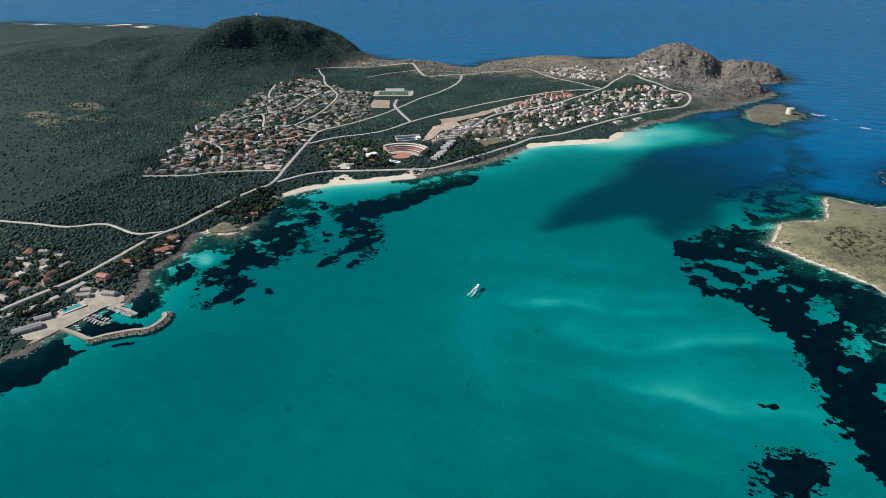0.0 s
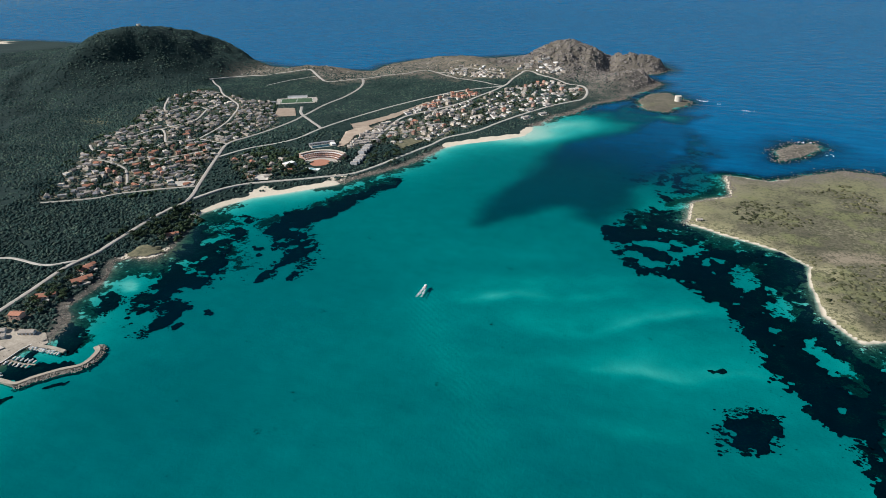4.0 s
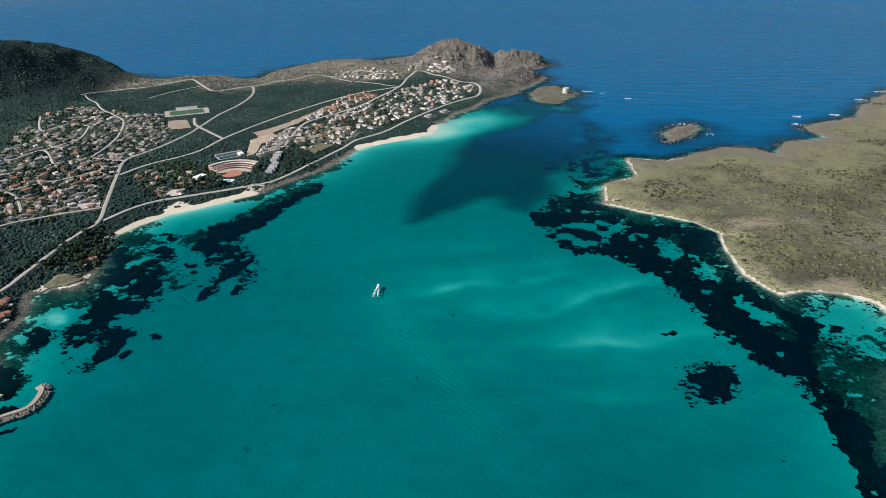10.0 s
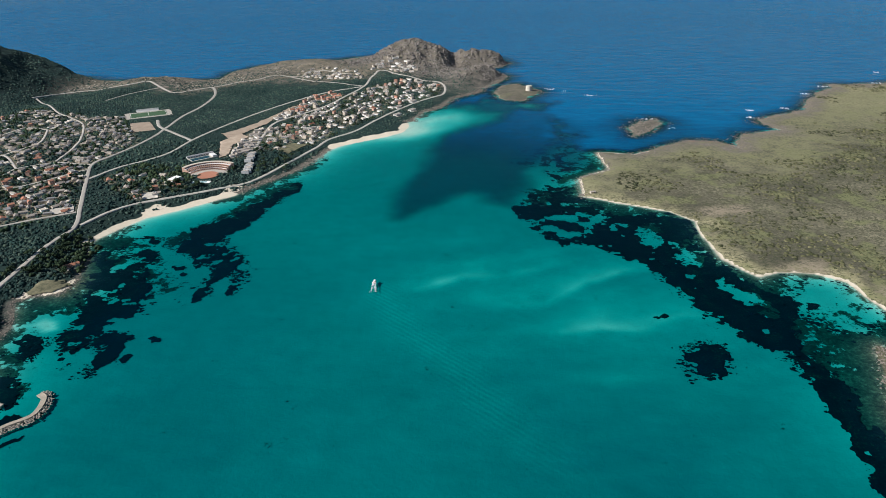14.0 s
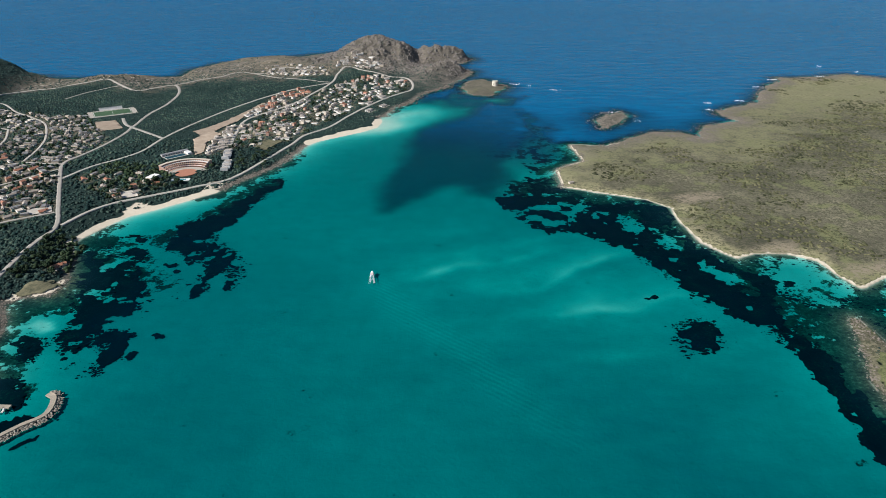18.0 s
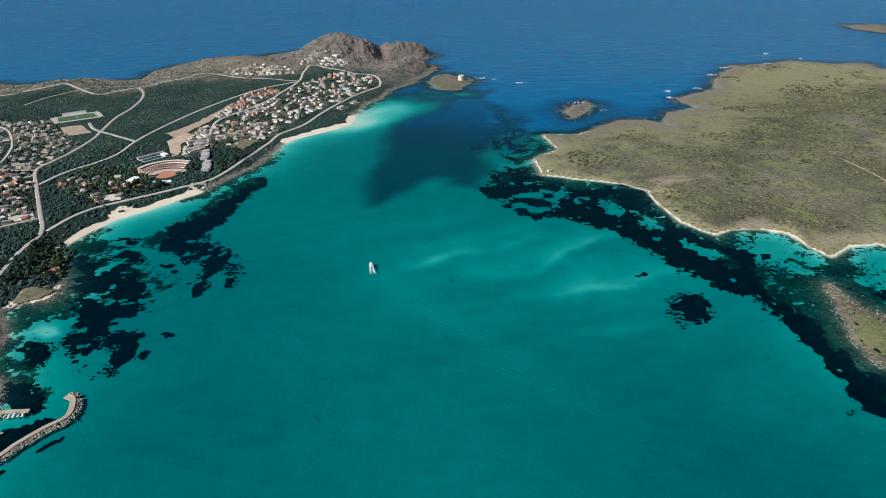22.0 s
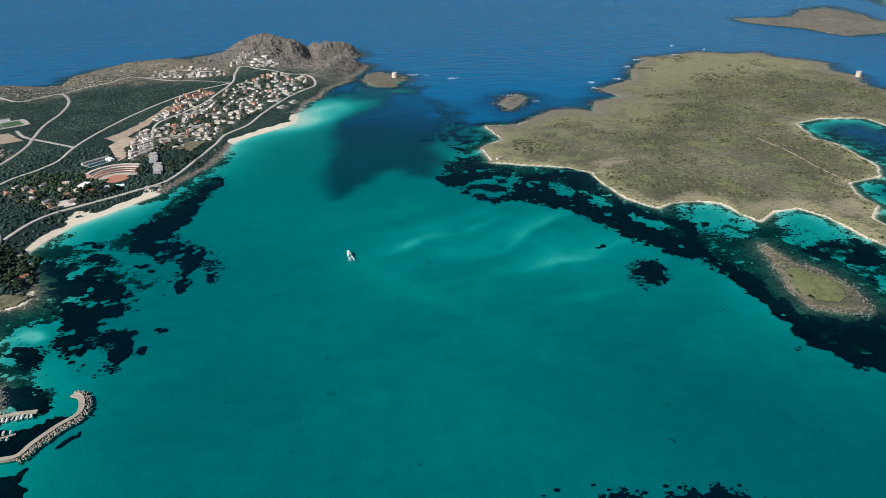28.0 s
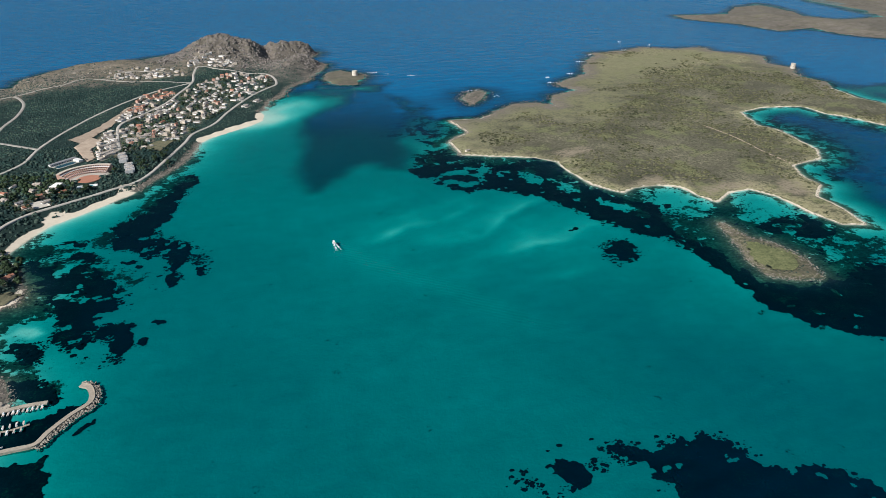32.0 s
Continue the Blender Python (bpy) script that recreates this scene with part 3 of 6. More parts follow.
MEADOW_STRIP = [(-673, 619), (-651, 611), (-622, 548), (-603, 498), (-582, 438), (-589, 438), (-619, 513), (-652, 572)]
MEADOW_CHIP = [(-561, 510), (-544, 512), (-535, 481), (-548, 487)]
MEADOW_COVE = [(-674, 289), (-670, 312), (-644, 309), (-629, 282), (-635, 255), (-646, 259)]
MEADOW_MARINA = [(-659, 225), (-621, 214), (-599, 190), (-592, 171), (-612, 173), (-633, 175)]
MEADOW_BASIN = [(-643, 162), (-623, 164), (-597, 156), (-567, 160), (-559, 153), (-584, 130), (-596, 104), (-615, 103), (-627, 103)]
# shadow of the mole on the water, outlined as a dark strip
MOLE_SHADE = [(-544, 178), (-539, 156), (-546, 130), (-559, 115), (-576, 88), (-596, 78), (-621, 78), (-615, 58), (-581, 62), (-580, 79), (-564,
    102), (-545, 122), (-536, 155)]
MEADOW_SOUTH = [(-646, 48), (-630, 82), (-602, 74), (-574, 52), (-570, 15), (-584, -22), (-592, -90), (-625, -140), (-634, -90), (-636, 0)]
MEADOW_EAST = [(-21, 790), (-5, 864), (49, 869), (93, 815), (154, 767), (234, 774), (265, 739), (259, 649), (279, 573), (316, 508), (349, 472), (317,
    420), (327, 370), (329, 324), (335, 293), (331, 254), (315, 244), (311, 291), (292, 343), (259, 388), (223, 438), (194, 512), (170, 562), (135,
    617), (95, 655), (40, 650), (3, 703)]
EAST_THIN = [(-40, 780), (-10, 890), (60, 890), (125, 812), (118, 742), (62, 640), (0, 690)]
EAST_GAP = [(167, 718), (208, 734), (214, 666), (184, 621)]
EAST_POOL = [(263, 525), (294, 508), (319, 468), (318, 445), (281, 479), (260, 506)]
EAST_NET = [(214, 666), (268, 629), (246, 569), (220, 586)]
MEADOW_DARK = [(167, 345), (201, 369), (218, 362), (233, 332), (214, 308), (190, 289), (167, 290), (164, 314)]
SMALL_A = [(145, 422), (165, 442), (171, 430), (151, 406)]
SMALL_B = [(143, 377), (157, 380), (159, 368), (147, 368)]
MEADOW_NORTH = [(27, 1055), (59, 1097), (74, 1021), (53, 949), (31, 981)]
MEADOW_NORTH_BIT = [(34, 898), (62, 901), (54, 854)]
MEADOW_SPIT = [(298, 344), (334, 289), (331, 230), (328, 176), (394, 140), (467, 153), (536, 151), (594, 115), (446, -9), (394, 19), (321, 61), (307,
    117), (307, 200)]
MEADOW_NEAR = [(-43, -59), (-4, -75), (33, -77), (40, -96), (61, -75), (83, -108), (91, -122), (104, -145), (140, -141), (172, -187), (148, -238),
    (-21, -189), (-3, -121), (-29, -84)]
MEADOW_PALE = [(-141, -81), (-101, -58), (-62, -78), (-69, -102), (-108, -98)]
MEADOW_LAGOON = [(456, 347), (506, 355), (578, 357), (571, 291), (527, 272), (494, 293), (468, 311)]
MEADOW_LAGOON_B = [(498, 241), (511, 218), (486, 198), (481, 218)]
MEADOW_LAGOON_C = [(485, 172), (539, 183), (570, 165), (502, 103), (478, 142)]
MEADOW_COVE_A = [(366, 489), (385, 476), (365, 450), (353, 460)]
MEADOW_COVE_B = [(344, 438), (377, 416), (347, 419), (329, 455)]
MEADOW_COVE_C = [(403, 409), (416, 405), (397, 381)]

m, nt, b = material("seagrass", 1.0)
g = mix(nt, 0.5, world_noise(nt, 0.05, 5), world_noise(nt, 0.4, 4))
nt.links.new(ramp(nt, g, [(0.38, (0.002, 0.005, 0.011)), (0.53, (0.005, 0.010, 0.018)), (0.59, (0.014, 0.020, 0.019)), (0.66, (0.045, 0.05, 0.034)), (0.72, (0.09, 0.09, 0.06))]), b.inputs["Base Color"])
SEAGRASS = m


def bed(x, y):
    return height(x, y)


def seagrass(outlines, cell=2.4, ragged=9.0, holes=0.0, gaps=(), seed=0, swell=0.0, label="dark seagrass meadow on pale sand"):
    """One meadow: a low raised mat inside the outlines, with a ragged edge and sandy holes."""
    px, py = [p[0] for o in outlines for p in o], [p[1] for o in outlines for p in o]
    xs = np.arange(min(px) - 20, max(px) + 20, cell)
    ys = np.arange(min(py) - 20, max(py) + 20, cell)
    x, y = np.meshgrid(xs, ys)
    f = np.maximum.reduce([inside(o, x, y) for o in outlines])
    for gap in gaps:
        f = np.minimum(f, -inside(gap, x, y))
    f = f + swell + (fbm(x, y, 30, 200 + seed, 5) + 0.7 * fbm(x, y, 8, 260 + seed, 2) + 0.4 * fbm(x, y, 4, 270 + seed, 1)) * ragged * 1.5
    f = np.minimum(f, (fbm(x, y, 22, 300 + seed, 4) + 0.5 - holes) * 14)
    gy, gx = np.gradient(f, ys, xs)
    n2 = np.maximum(gx * gx + gy * gy, 0.05)
    near = np.abs(f) < cell * 1.2
    x2 = np.where(near, x - np.clip(f * gx / n2, -cell, cell) * 0.8, x)
    y2 = np.where(near, y - np.clip(f * gy / n2, -cell, cell) * 0.8, y)
    ok = f > 0
    keep = (ok[:-1, :-1].astype(int) + ok[:-1, 1:] + ok[1:, 1:] + ok[1:, :-1]) >= 2
    z = np.minimum(bed(x2, y2) + 0.35 + 0.35 * smooth(0, 4, f) + 0.2 * fbm(x, y, 9, 400 + seed, 2), -0.12)
    me, used = grid_mesh("seagrass", xs, ys, z, keep)
    co = np.stack([x2, y2, z], -1).reshape(-1, 3)[used]
    me.vertices.foreach_set("co", co.ravel().astype(np.float32))
    me.update()
    me.materials.append(SEAGRASS)
    return tagged(new("seagrass", me), label, "seagrass", kind="stuff")


def tufts(courses, n, spread, seed, label):
    """Loose small clumps of seagrass strewn round a meadow."""
    rng = np.random.RandomState(seed)
    pts = np.array([p for c in courses for p in dense_line(c, 3.0)])
    k = rng.randint(0, len(pts), n)
    x, y = pts[k, 0] + rng.randn(n) * spread, pts[k, 1] + rng.randn(n) * spread
    clump = fbm(x, y, 20, 700 + seed, 3)
    ok = (land_distance(x, y)[0] < -6) & (clump > 0.02)
    x, y = x[ok], y[ok]
    z = height(x, y)
    s = 0.5 + 2.2 * rng.rand(len(x)) ** 3
    v, f = [], []
    for px_, py_, pz_, r in zip(x, y, z, s):
        a0, q = len(v), rng.rand() * 6.28
        for i in range(6):
            rr_ = r * (0.6 + 0.7 * rng.rand())
            v.append((px_ + rr_ * math.cos(q + i * 1.047) * 1.4, py_ + rr_ * math.sin(q + i * 1.047), min(pz_ + 0.15, -0.1)))
        v.append((px_, py_, min(pz_ + 0.7, -0.05)))
        f += [(a0 + i, a0 + (i + 1) % 6, a0 + 6) for i in range(6)]
    me = bpy.data.meshes.new("seagrass_tufts")
    me.from_pydata(v, [], f)
    me.materials.append(SEAGRASS)
    me.update()
    tagged(new("seagrass_tufts", me), label, "seagrass", kind="stuff")


def dense_line(ring, step):
    out = []
    for (ax, ay), (bx, by) in zip(ring, list(ring[1:]) + [ring[0]]):
        n = max(1, int(math.hypot(bx - ax, by - ay) / step))
        out += [(ax + (bx - ax) * i / n, ay + (by - ay) * i / n) for i in range(n)]
    return out


tufts([MEADOW_WEST, MEADOW_FORK, MEADOW_STRIP, MEADOW_COVE, MEADOW_MARINA], 5200, 8, 1, "loose seagrass clumps off the rocky shore")
tufts([MEADOW_HOOK, MEADOW_CLAW, MEADOW_SHORE], 3600, 8, 2, "loose seagrass clumps off the beach")
tufts([MEADOW_EAST, MEADOW_SPIT, EAST_GAP, EAST_NET], 2600, 7, 3, "loose seagrass clumps beside the island belt")
tufts([MEADOW_LAGOON, MEADOW_LAGOON_B, MEADOW_LAGOON_C, COVE_SAND, COVE_SAND_B], 4200, 14, 4, "loose seagrass clumps in the island shallows")
tufts([MEADOW_NEAR, MEADOW_PALE], 2600, 9, 5, "loose seagrass clumps in deeper water")
tufts([MEADOW_DARK, MEADOW_NORTH], 700, 4, 6, "loose seagrass clumps round the dark patch")
seagrass([MEADOW_WEST], 2.0, 12, 0.2, seed=1, swell=0, label="large dark seagrass meadow off the rocky shore")
seagrass([MEADOW_FORK, MEADOW_SMALL, MEADOW_BIT], 2.0, 7, 0.05, seed=2, label="forked black seagrass patches on turquoise sand")
seagrass([MEADOW_SHORE], 2.6, 10, 0.15, seed=3, swell=6, label="long dark seagrass bed along the shore")
seagrass([MEADOW_HOOK, MEADOW_CLAW], 2.2, 9, 0.1, seed=4, label="hooked black seagrass patch with sandy holes")
seagrass([MEADOW_STRIP, MEADOW_CHIP], 2.4, 12, 0.35, seed=5, label="broken strips of seagrass off the beach")
seagrass([MEADOW_COVE, MEADOW_MARINA], 2.0, 7, 0.15, seed=6, label="seagrass clumps in the shallow cove")
seagrass([MEADOW_BASIN], 2.0, 6, 0.3, seed=7, label="dark weed on the harbour bottom")
# the mole's shadow, put in as a dark seagrass-coloured mat
seagrass([MOLE_SHADE], 1.8, 3, 0.25, seed=8, swell=-2, label="dark mat drawn as shade along the foot of the mole")
seagrass([MEADOW_SOUTH], 2.2, 7, 0.0, seed=17, swell=2, label="black seagrass bed below the harbour shore")
seagrass([MEADOW_EAST], 2.2, 12, 0.12, (EAST_GAP, EAST_NET, EAST_POOL, EAST_THIN), seed=9, swell=3, label="broad black seagrass belt beside the flat island")
seagrass([EAST_THIN], 2.2, 14, 0.52, seed=18, swell=-4, label="broken thin seagrass off the island point")
seagrass([MEADOW_DARK, SMALL_A, SMALL_B], 1.6, 7, -0.15, seed=10, swell=-5, label="round dark seagrass patch on turquoise sand")
seagrass([MEADOW_NORTH, MEADOW_NORTH_BIT], 3.0, 16, 0.3, seed=11, label="scattered seagrass off the island point")
seagrass([MEADOW_SPIT], 2.6, 8, 0.0, seed=12, swell=3, label="dark seagrass belt round the small spit")
seagrass([MEADOW_NEAR], 1.8, 9, 0.12, seed=13, swell=4, label="black ragged seagrass patches in deeper water")
seagrass([MEADOW_PALE], 1.8, 6, 0.55, seed=14, label="thin pale seagrass patch")
seagrass([MEADOW_LAGOON, MEADOW_LAGOON_B, MEADOW_LAGOON_C], 2.4, 12, 0.4, seed=15, label="broken seagrass in the island shallows")
seagrass([MEADOW_COVE_A, MEADOW_COVE_B, MEADOW_COVE_C], 2.0, 8, 0.1, seed=16, label="small seagrass islands in the sandy cove")


# ---- roads, lots and plots: outlines in plan ----
COAST_ROAD = [(-759, 71), (-759, 110), (-755, 179), (-765, 250), (-779, 331), (-780, 432), (-791, 551), (-791, 613), (-828, 689), (-892, 812), (-943,
    918), (-938, 984), (-928, 1085), (-930, 1177), (-941, 1235), (-955, 1364), (-948, 1488), (-955, 1580), (-978, 1645), (-1006, 1686), (-1030, 1675),
    (-1055, 1648), (-1085, 1617), (-1114, 1622)]
RIDGE_ROAD = [(-1114, 1622), (-1167, 1671), (-1234, 1737), (-1262, 1738), (-1301, 1703), (-1395, 1665), (-1462, 1615), (-1487, 1529), (-1490, 1500)]
HEATH_TRACK = [(-1254, 1496), (-1234, 1577), (-1203, 1630), (-1175, 1668)]
MIDDLE_ROAD = [(-896, 825), (-876, 911), (-842, 977), (-823, 1035), (-819, 1129), (-800, 1241), (-763, 1364), (-712, 1481), (-670, 1552), (-602,
    1629), (-522, 1698)]
PITCH_ROAD = [(-1006, 1324), (-964, 1256), (-886, 1184), (-819, 1129)]
BEACH_ROAD = [(-786, 618), (-772, 667), (-751, 712), (-727, 738), (-665, 790), (-604, 845), (-570, 892), (-541, 983), (-507, 1109), (-491, 1181),
    (-442, 1260), (-410, 1367), (-371, 1475), (-334, 1561), (-288, 1640), (-262, 1683), (-264, 1759), (-291, 1815), (-344, 1834), (-387, 1862), (-450,
    1886), (-503, 1911), (-514, 1815), (-514, 1710), (-548, 1587), (-573, 1502), (-616, 1416), (-670, 1310), (-662, 1192), (-643, 1085)]
HILL_ROAD = [(-512, 1705), (-584, 1728), (-680, 1757), (-750, 1803), (-800, 1838), (-840, 1862), (-866, 1835), (-895, 1790), (-950, 1760), (-985, 1715), (-1006, 1686)]
RIDGE_LANE = [(-800, 1840), (-757, 1850), (-762, 1925), (-720, 1940), (-681, 1926), (-588, 1860)]
VILLAGE_ROAD_A = [(-1200, 757), (-1161, 736), (-1122, 761), (-1068, 808), (-1068, 852), (-1026, 911), (-978, 914), (-946, 915)]
VILLAGE_ROAD_B = [(-1026, 911), (-1055, 1026), (-1091, 1114), (-1170, 1245), (-1236, 1298), (-1303, 1341), (-1395, 1435), (-1483, 1509)]
VILLAGE_ROAD_C = [(-1068, 852), (-1159, 933), (-1170, 852)]
VILLAGE_ROAD_D = [(-1040, 696), (-983, 783), (-930, 884)]
VILLAGE_ROAD_E = [(-1106, 691), (-1049, 688), (-1002, 668), (-942, 611)]
VILLAGE_ROAD_F = [(-1015, 477), (-945, 534), (-913, 581), (-821, 664)]
VILLAGE_ROAD_G = [(-1159, 933), (-1150, 1043), (-1211, 1163), (-1211, 1163), (-1273, 1169), (-1287, 1086), (-1405, 1223)]
TRACK = [(-1047, 216), (-986, 242), (-931, 267), (-887, 310), (-812, 317), (-782, 349)]
SERVICE_ROAD = [(-742, 62), (-729, 107), (-734, 178)]
ISLAND_TRACK = [(750, 894), (759, 784), (750, 676), (753, 592)]
ROADS = [HEATH_TRACK, RIDGE_LANE, COAST_ROAD, RIDGE_ROAD, MIDDLE_ROAD, PITCH_ROAD, BEACH_ROAD, HILL_ROAD, VILLAGE_ROAD_A, VILLAGE_ROAD_B, VILLAGE_ROAD_C, VILLAGE_ROAD_D, VILLAGE_ROAD_E, VILLAGE_ROAD_F, VILLAGE_ROAD_G, TRACK, SERVICE_ROAD, ISLAND_TRACK]
MOLE = [(-569, 190), (-558, 182), (-553, 156), (-570, 137), (-586, 115), (-595, 99), (-613, 97), (-625, 96)]
PIER = [(-657, 164), (-643, 164), (-622, 168), (-598, 168)]
PONTOON = [(-641, 130), (-626, 130), (-608, 135)]
WEST_VILLAGE = [(-1028, 493), (-1110, 612), (-1208, 761), (-1256, 938), (-1410, 1211), (-1407, 1375), (-1262, 1334), (-1125, 1345), (-944, 1117),
    (-943, 906), (-823, 671), (-886, 576)]
WEST_GREEN = [(-1167, 703), (-973, 899), (-832, 664), (-932, 586)]
CAPE_VILLAGE = [(-641, 1047), (-659, 1245), (-618, 1467), (-506, 1659), (-393, 1842), (-288, 1803), (-266, 1694), (-356, 1566), (-464, 1311), (-530,
    1127)]
HILL_VILLAGE = [(-538, 1918), (-539, 2060), (-460, 2080), (-404, 1993), (-351, 1940), (-428, 1896)]
RIDGE_VILLAGE = [(-780, 1850), (-785, 1950), (-700, 1975), (-575, 1930), (-535, 1790), (-670, 1790)]
HARBOUR_HOUSES = [(-889, 136), (-901, 195), (-822, 213), (-771, 174), (-763, 103), (-774, 78)]
HOTEL_GROVE = [(-866, 822), (-829, 939), (-724, 934), (-696, 813), (-742, 737)]
PITCH = [(-1088, 1312), (-1110, 1375), (-1033, 1426), (-1000, 1370)]
DIRT = [(-744, 1122), (-722, 1197), (-692, 1172), (-702, 1099), (-686, 1025), (-697, 1000), (-712, 1040)]
EARTH = [(-766, 1191), (-716, 1306), (-676, 1458), (-662, 1480), (-692, 1290), (-735, 1150)]
TOWN_ROW = [(-693, 1322), (-679, 1388), (-662, 1486), (-650, 1578), (-619, 1612), (-569, 1615), (-561, 1579), (-601, 1509), (-625, 1409), (-660, 1278)]
LOT_A = [(-856, 644), (-871, 666), (-840, 688), (-823, 662)]
LOT_B = [(-737, 740), (-754, 769), (-733, 786), (-715, 757)]
FIELD = [(-595, 1088), (-570, 1137), (-532, 1128), (-555, 1050)]
COURT = [(-1062, 1283), (-1016, 1302), (-958, 1222), (-1003, 1185)]
VILLAS = [(-737, 249), (-729, 306), (-752, 336), (-719, 198)]
TERRACES = [(-684, 1005), (-694, 1113), (-697, 1230), (-680, 1266), (-648, 1240), (-645, 1133), (-645, 1054), (-662, 1005)]


# ---- shapes ----
class Shape:
    """Collects boxes, prisms and lathes, then becomes one mesh."""

    def __init__(self):
        self.v, self.f = [], []

    def prism(self, ring, z0, z1, top=1.0, shift=(0, 0)):
        """Upright prism over a ring of points; top scales the upper ring about its middle."""
        n, k = len(ring), len(self.v)
        cx, cy = sum(p[0] for p in ring) / n, sum(p[1] for p in ring) / n
        self.v += [(x, y, z0) for x, y in ring]
        self.v += [(cx + (x - cx) * top + shift[0], cy + (y - cy) * top + shift[1], z1) for x, y in ring]
        self.f += [tuple(range(k + n - 1, k - 1, -1)), tuple(range(k + n, k + 2 * n))]
        self.f += [(k + i, k + (i + 1) % n, k + n + (i + 1) % n, k + n + i) for i in range(n)]
        return self

    def box(self, x, y, z0, sx, sy, sz, turn=0.0, top=1.0):
        c, s = math.cos(turn), math.sin(turn)
        ring = [(x + a * c - b * s, y + a * s + b * c) for a, b in ((-sx / 2, -sy / 2), (sx / 2, -sy / 2), (sx / 2, sy / 2), (-sx / 2, sy / 2))]
        return self.prism(ring, z0, z0 + sz, top)

    def gable(self, x, y, z, sx, sy, rise, eave=0.4, thick=0.25):
        """Pitched roof with its ridge along x, as a closed slab."""
        k = len(self.v)
        a, b = sx / 2 + eave, sy / 2 + eave
        drop = rise * eave / (sy / 2)
        for dz in (0, thick):
            self.v += [(x - a, y - b, z - drop + dz), (x + a, y - b, z - drop + dz), (x - a, y, z + rise + dz), (x + a, y, z + rise + dz), (x - a, y + b, z - drop + dz), (x + a, y + b, z - drop + dz)]
        q = lambda *i: tuple(k + j for j in i)
        self.f += [q(6, 7, 9, 8), q(8, 9, 11, 10), q(0, 2, 3, 1), q(2, 4, 5, 3), q(0, 1, 7, 6), q(4, 10, 11, 5), q(0, 6, 8, 2), q(2, 8, 10, 4), q(1, 3, 9, 7), q(3, 5, 11, 9)]
        return self

    def lathe(self, rings, n=12, x=0.0, y=0.0):
        """Turned body from (radius, height) rings, closed above."""
        k = len(self.v)
        for r, z in rings:
            self.v += [(x + r * math.cos(2 * math.pi * i / n), y + r * math.sin(2 * math.pi * i / n), z) for i in range(n)]
        for j in range(len(rings) - 1):
            self.f += [(k + j * n + i, k + j * n + (i + 1) % n, k + (j + 1) * n + (i + 1) % n, k + (j + 1) * n + i) for i in range(n)]
        self.f.append(tuple(k + (len(rings) - 1) * n + i for i in range(n)))
        self.f.append(tuple(k + i for i in range(n - 1, -1, -1)))
        return self

    def mesh(self, name, mat, rounded=False):
        me = bpy.data.meshes.new(name)
        me.from_pydata(self.v, [], self.f)
        me.materials.append(mat)
        if rounded:
            me.polygons.foreach_set("use_smooth", np.ones(len(me.polygons), bool))
        me.update()
        return me


def part(name, shape, mat, parent, label="", at=None, rounded=False):
    """Links a shape (or a ready mesh) as one mesh object under a thing or a part."""
    ob = new(name, shape.mesh(name, mat, rounded) if isinstance(shape, Shape) else shape)
    ob.parent = parent
    if at is not None:
        ob.matrix_basis = at
    return tagged(ob, label)


def thing(name, label, category, m, group="", kind=""):
    ob = new(name)
    ob.matrix_basis = m
    return tagged(ob, label, category, group, kind)


def lay(x, y):
    """Height of the built ground sheet at x, y."""
    i = np.clip(np.searchsorted(XS, x) - 1, 0, len(XS) - 2)
    j = np.clip(np.searchsorted(YS, y) - 1, 0, len(YS) - 2)
    u = np.clip((x - XS[i]) / (XS[i + 1] - XS[i]), 0, 1)
    v = np.clip((y - YS[j]) / (YS[j + 1] - YS[j]), 0, 1)
    return (GZ[j, i] * (1 - u) + GZ[j, i + 1] * u) * (1 - v) + (GZ[j + 1, i] * (1 - u) + GZ[j + 1, i + 1] * u) * v


def ground_at(pts):
    a = np.array(pts, float)
    return lay(a[:, 0], a[:, 1])


def gz(x, y):
    return float(ground_at([(x, y)])[0])


WHITE = mottled("white_render", (0.60, 0.57, 0.53), (0.82, 0.80, 0.76), 0.3)
CREAM = mottled("cream_render", (0.42, 0.35, 0.28), (0.66, 0.57, 0.46), 0.3)
ROSE = mottled("rose_render", (0.42, 0.25, 0.19), (0.62, 0.40, 0.31), 0.3)
TILE = mottled("terracotta_tiles", (0.26, 0.11, 0.07), (0.46, 0.22, 0.14), 0.5)
PALE_TILE = mottled("weathered_tiles", (0.22, 0.185, 0.155), (0.46, 0.40, 0.34), 0.5)
GREY_ROOF = mottled("grey_roof", (0.12, 0.12, 0.125), (0.32, 0.31, 0.31), 0.4)
PAVING = mottled("pale_paving", (0.34, 0.30, 0.25), (0.58, 0.52, 0.44), 0.25)
CONCRETE = mottled("quay_concrete", (0.22, 0.185, 0.14), (0.50, 0.43, 0.34), 0.07, fine=0.5)
ROAD = mottled("dusty_road", (0.30, 0.27, 0.23), (0.48, 0.44, 0.38), 0.06)
DIRT_MAT = mottled("bare_earth", (0.28, 0.21, 0.15), (0.48, 0.38, 0.285), 0.05)
TURF = mottled("turf", (0.035, 0.07, 0.035), (0.065, 0.12, 0.06), 0.06)
SPIT_GRASS = mottled("spit_grass", (0.04, 0.055, 0.022), (0.19, 0.19, 0.085), 0.1, fine=0.4)
GRASS = mottled("dry_grass", (0.035, 0.042, 0.024), (0.21, 0.185, 0.11), 0.09, fine=0.35)
STONE = mottled("old_stone", (0.40, 0.35, 0.28), (0.68, 0.62, 0.52), 0.35)
BOULDER = mottled("boulders", (0.16, 0.14, 0.11), (0.48, 0.42, 0.34), 0.25)
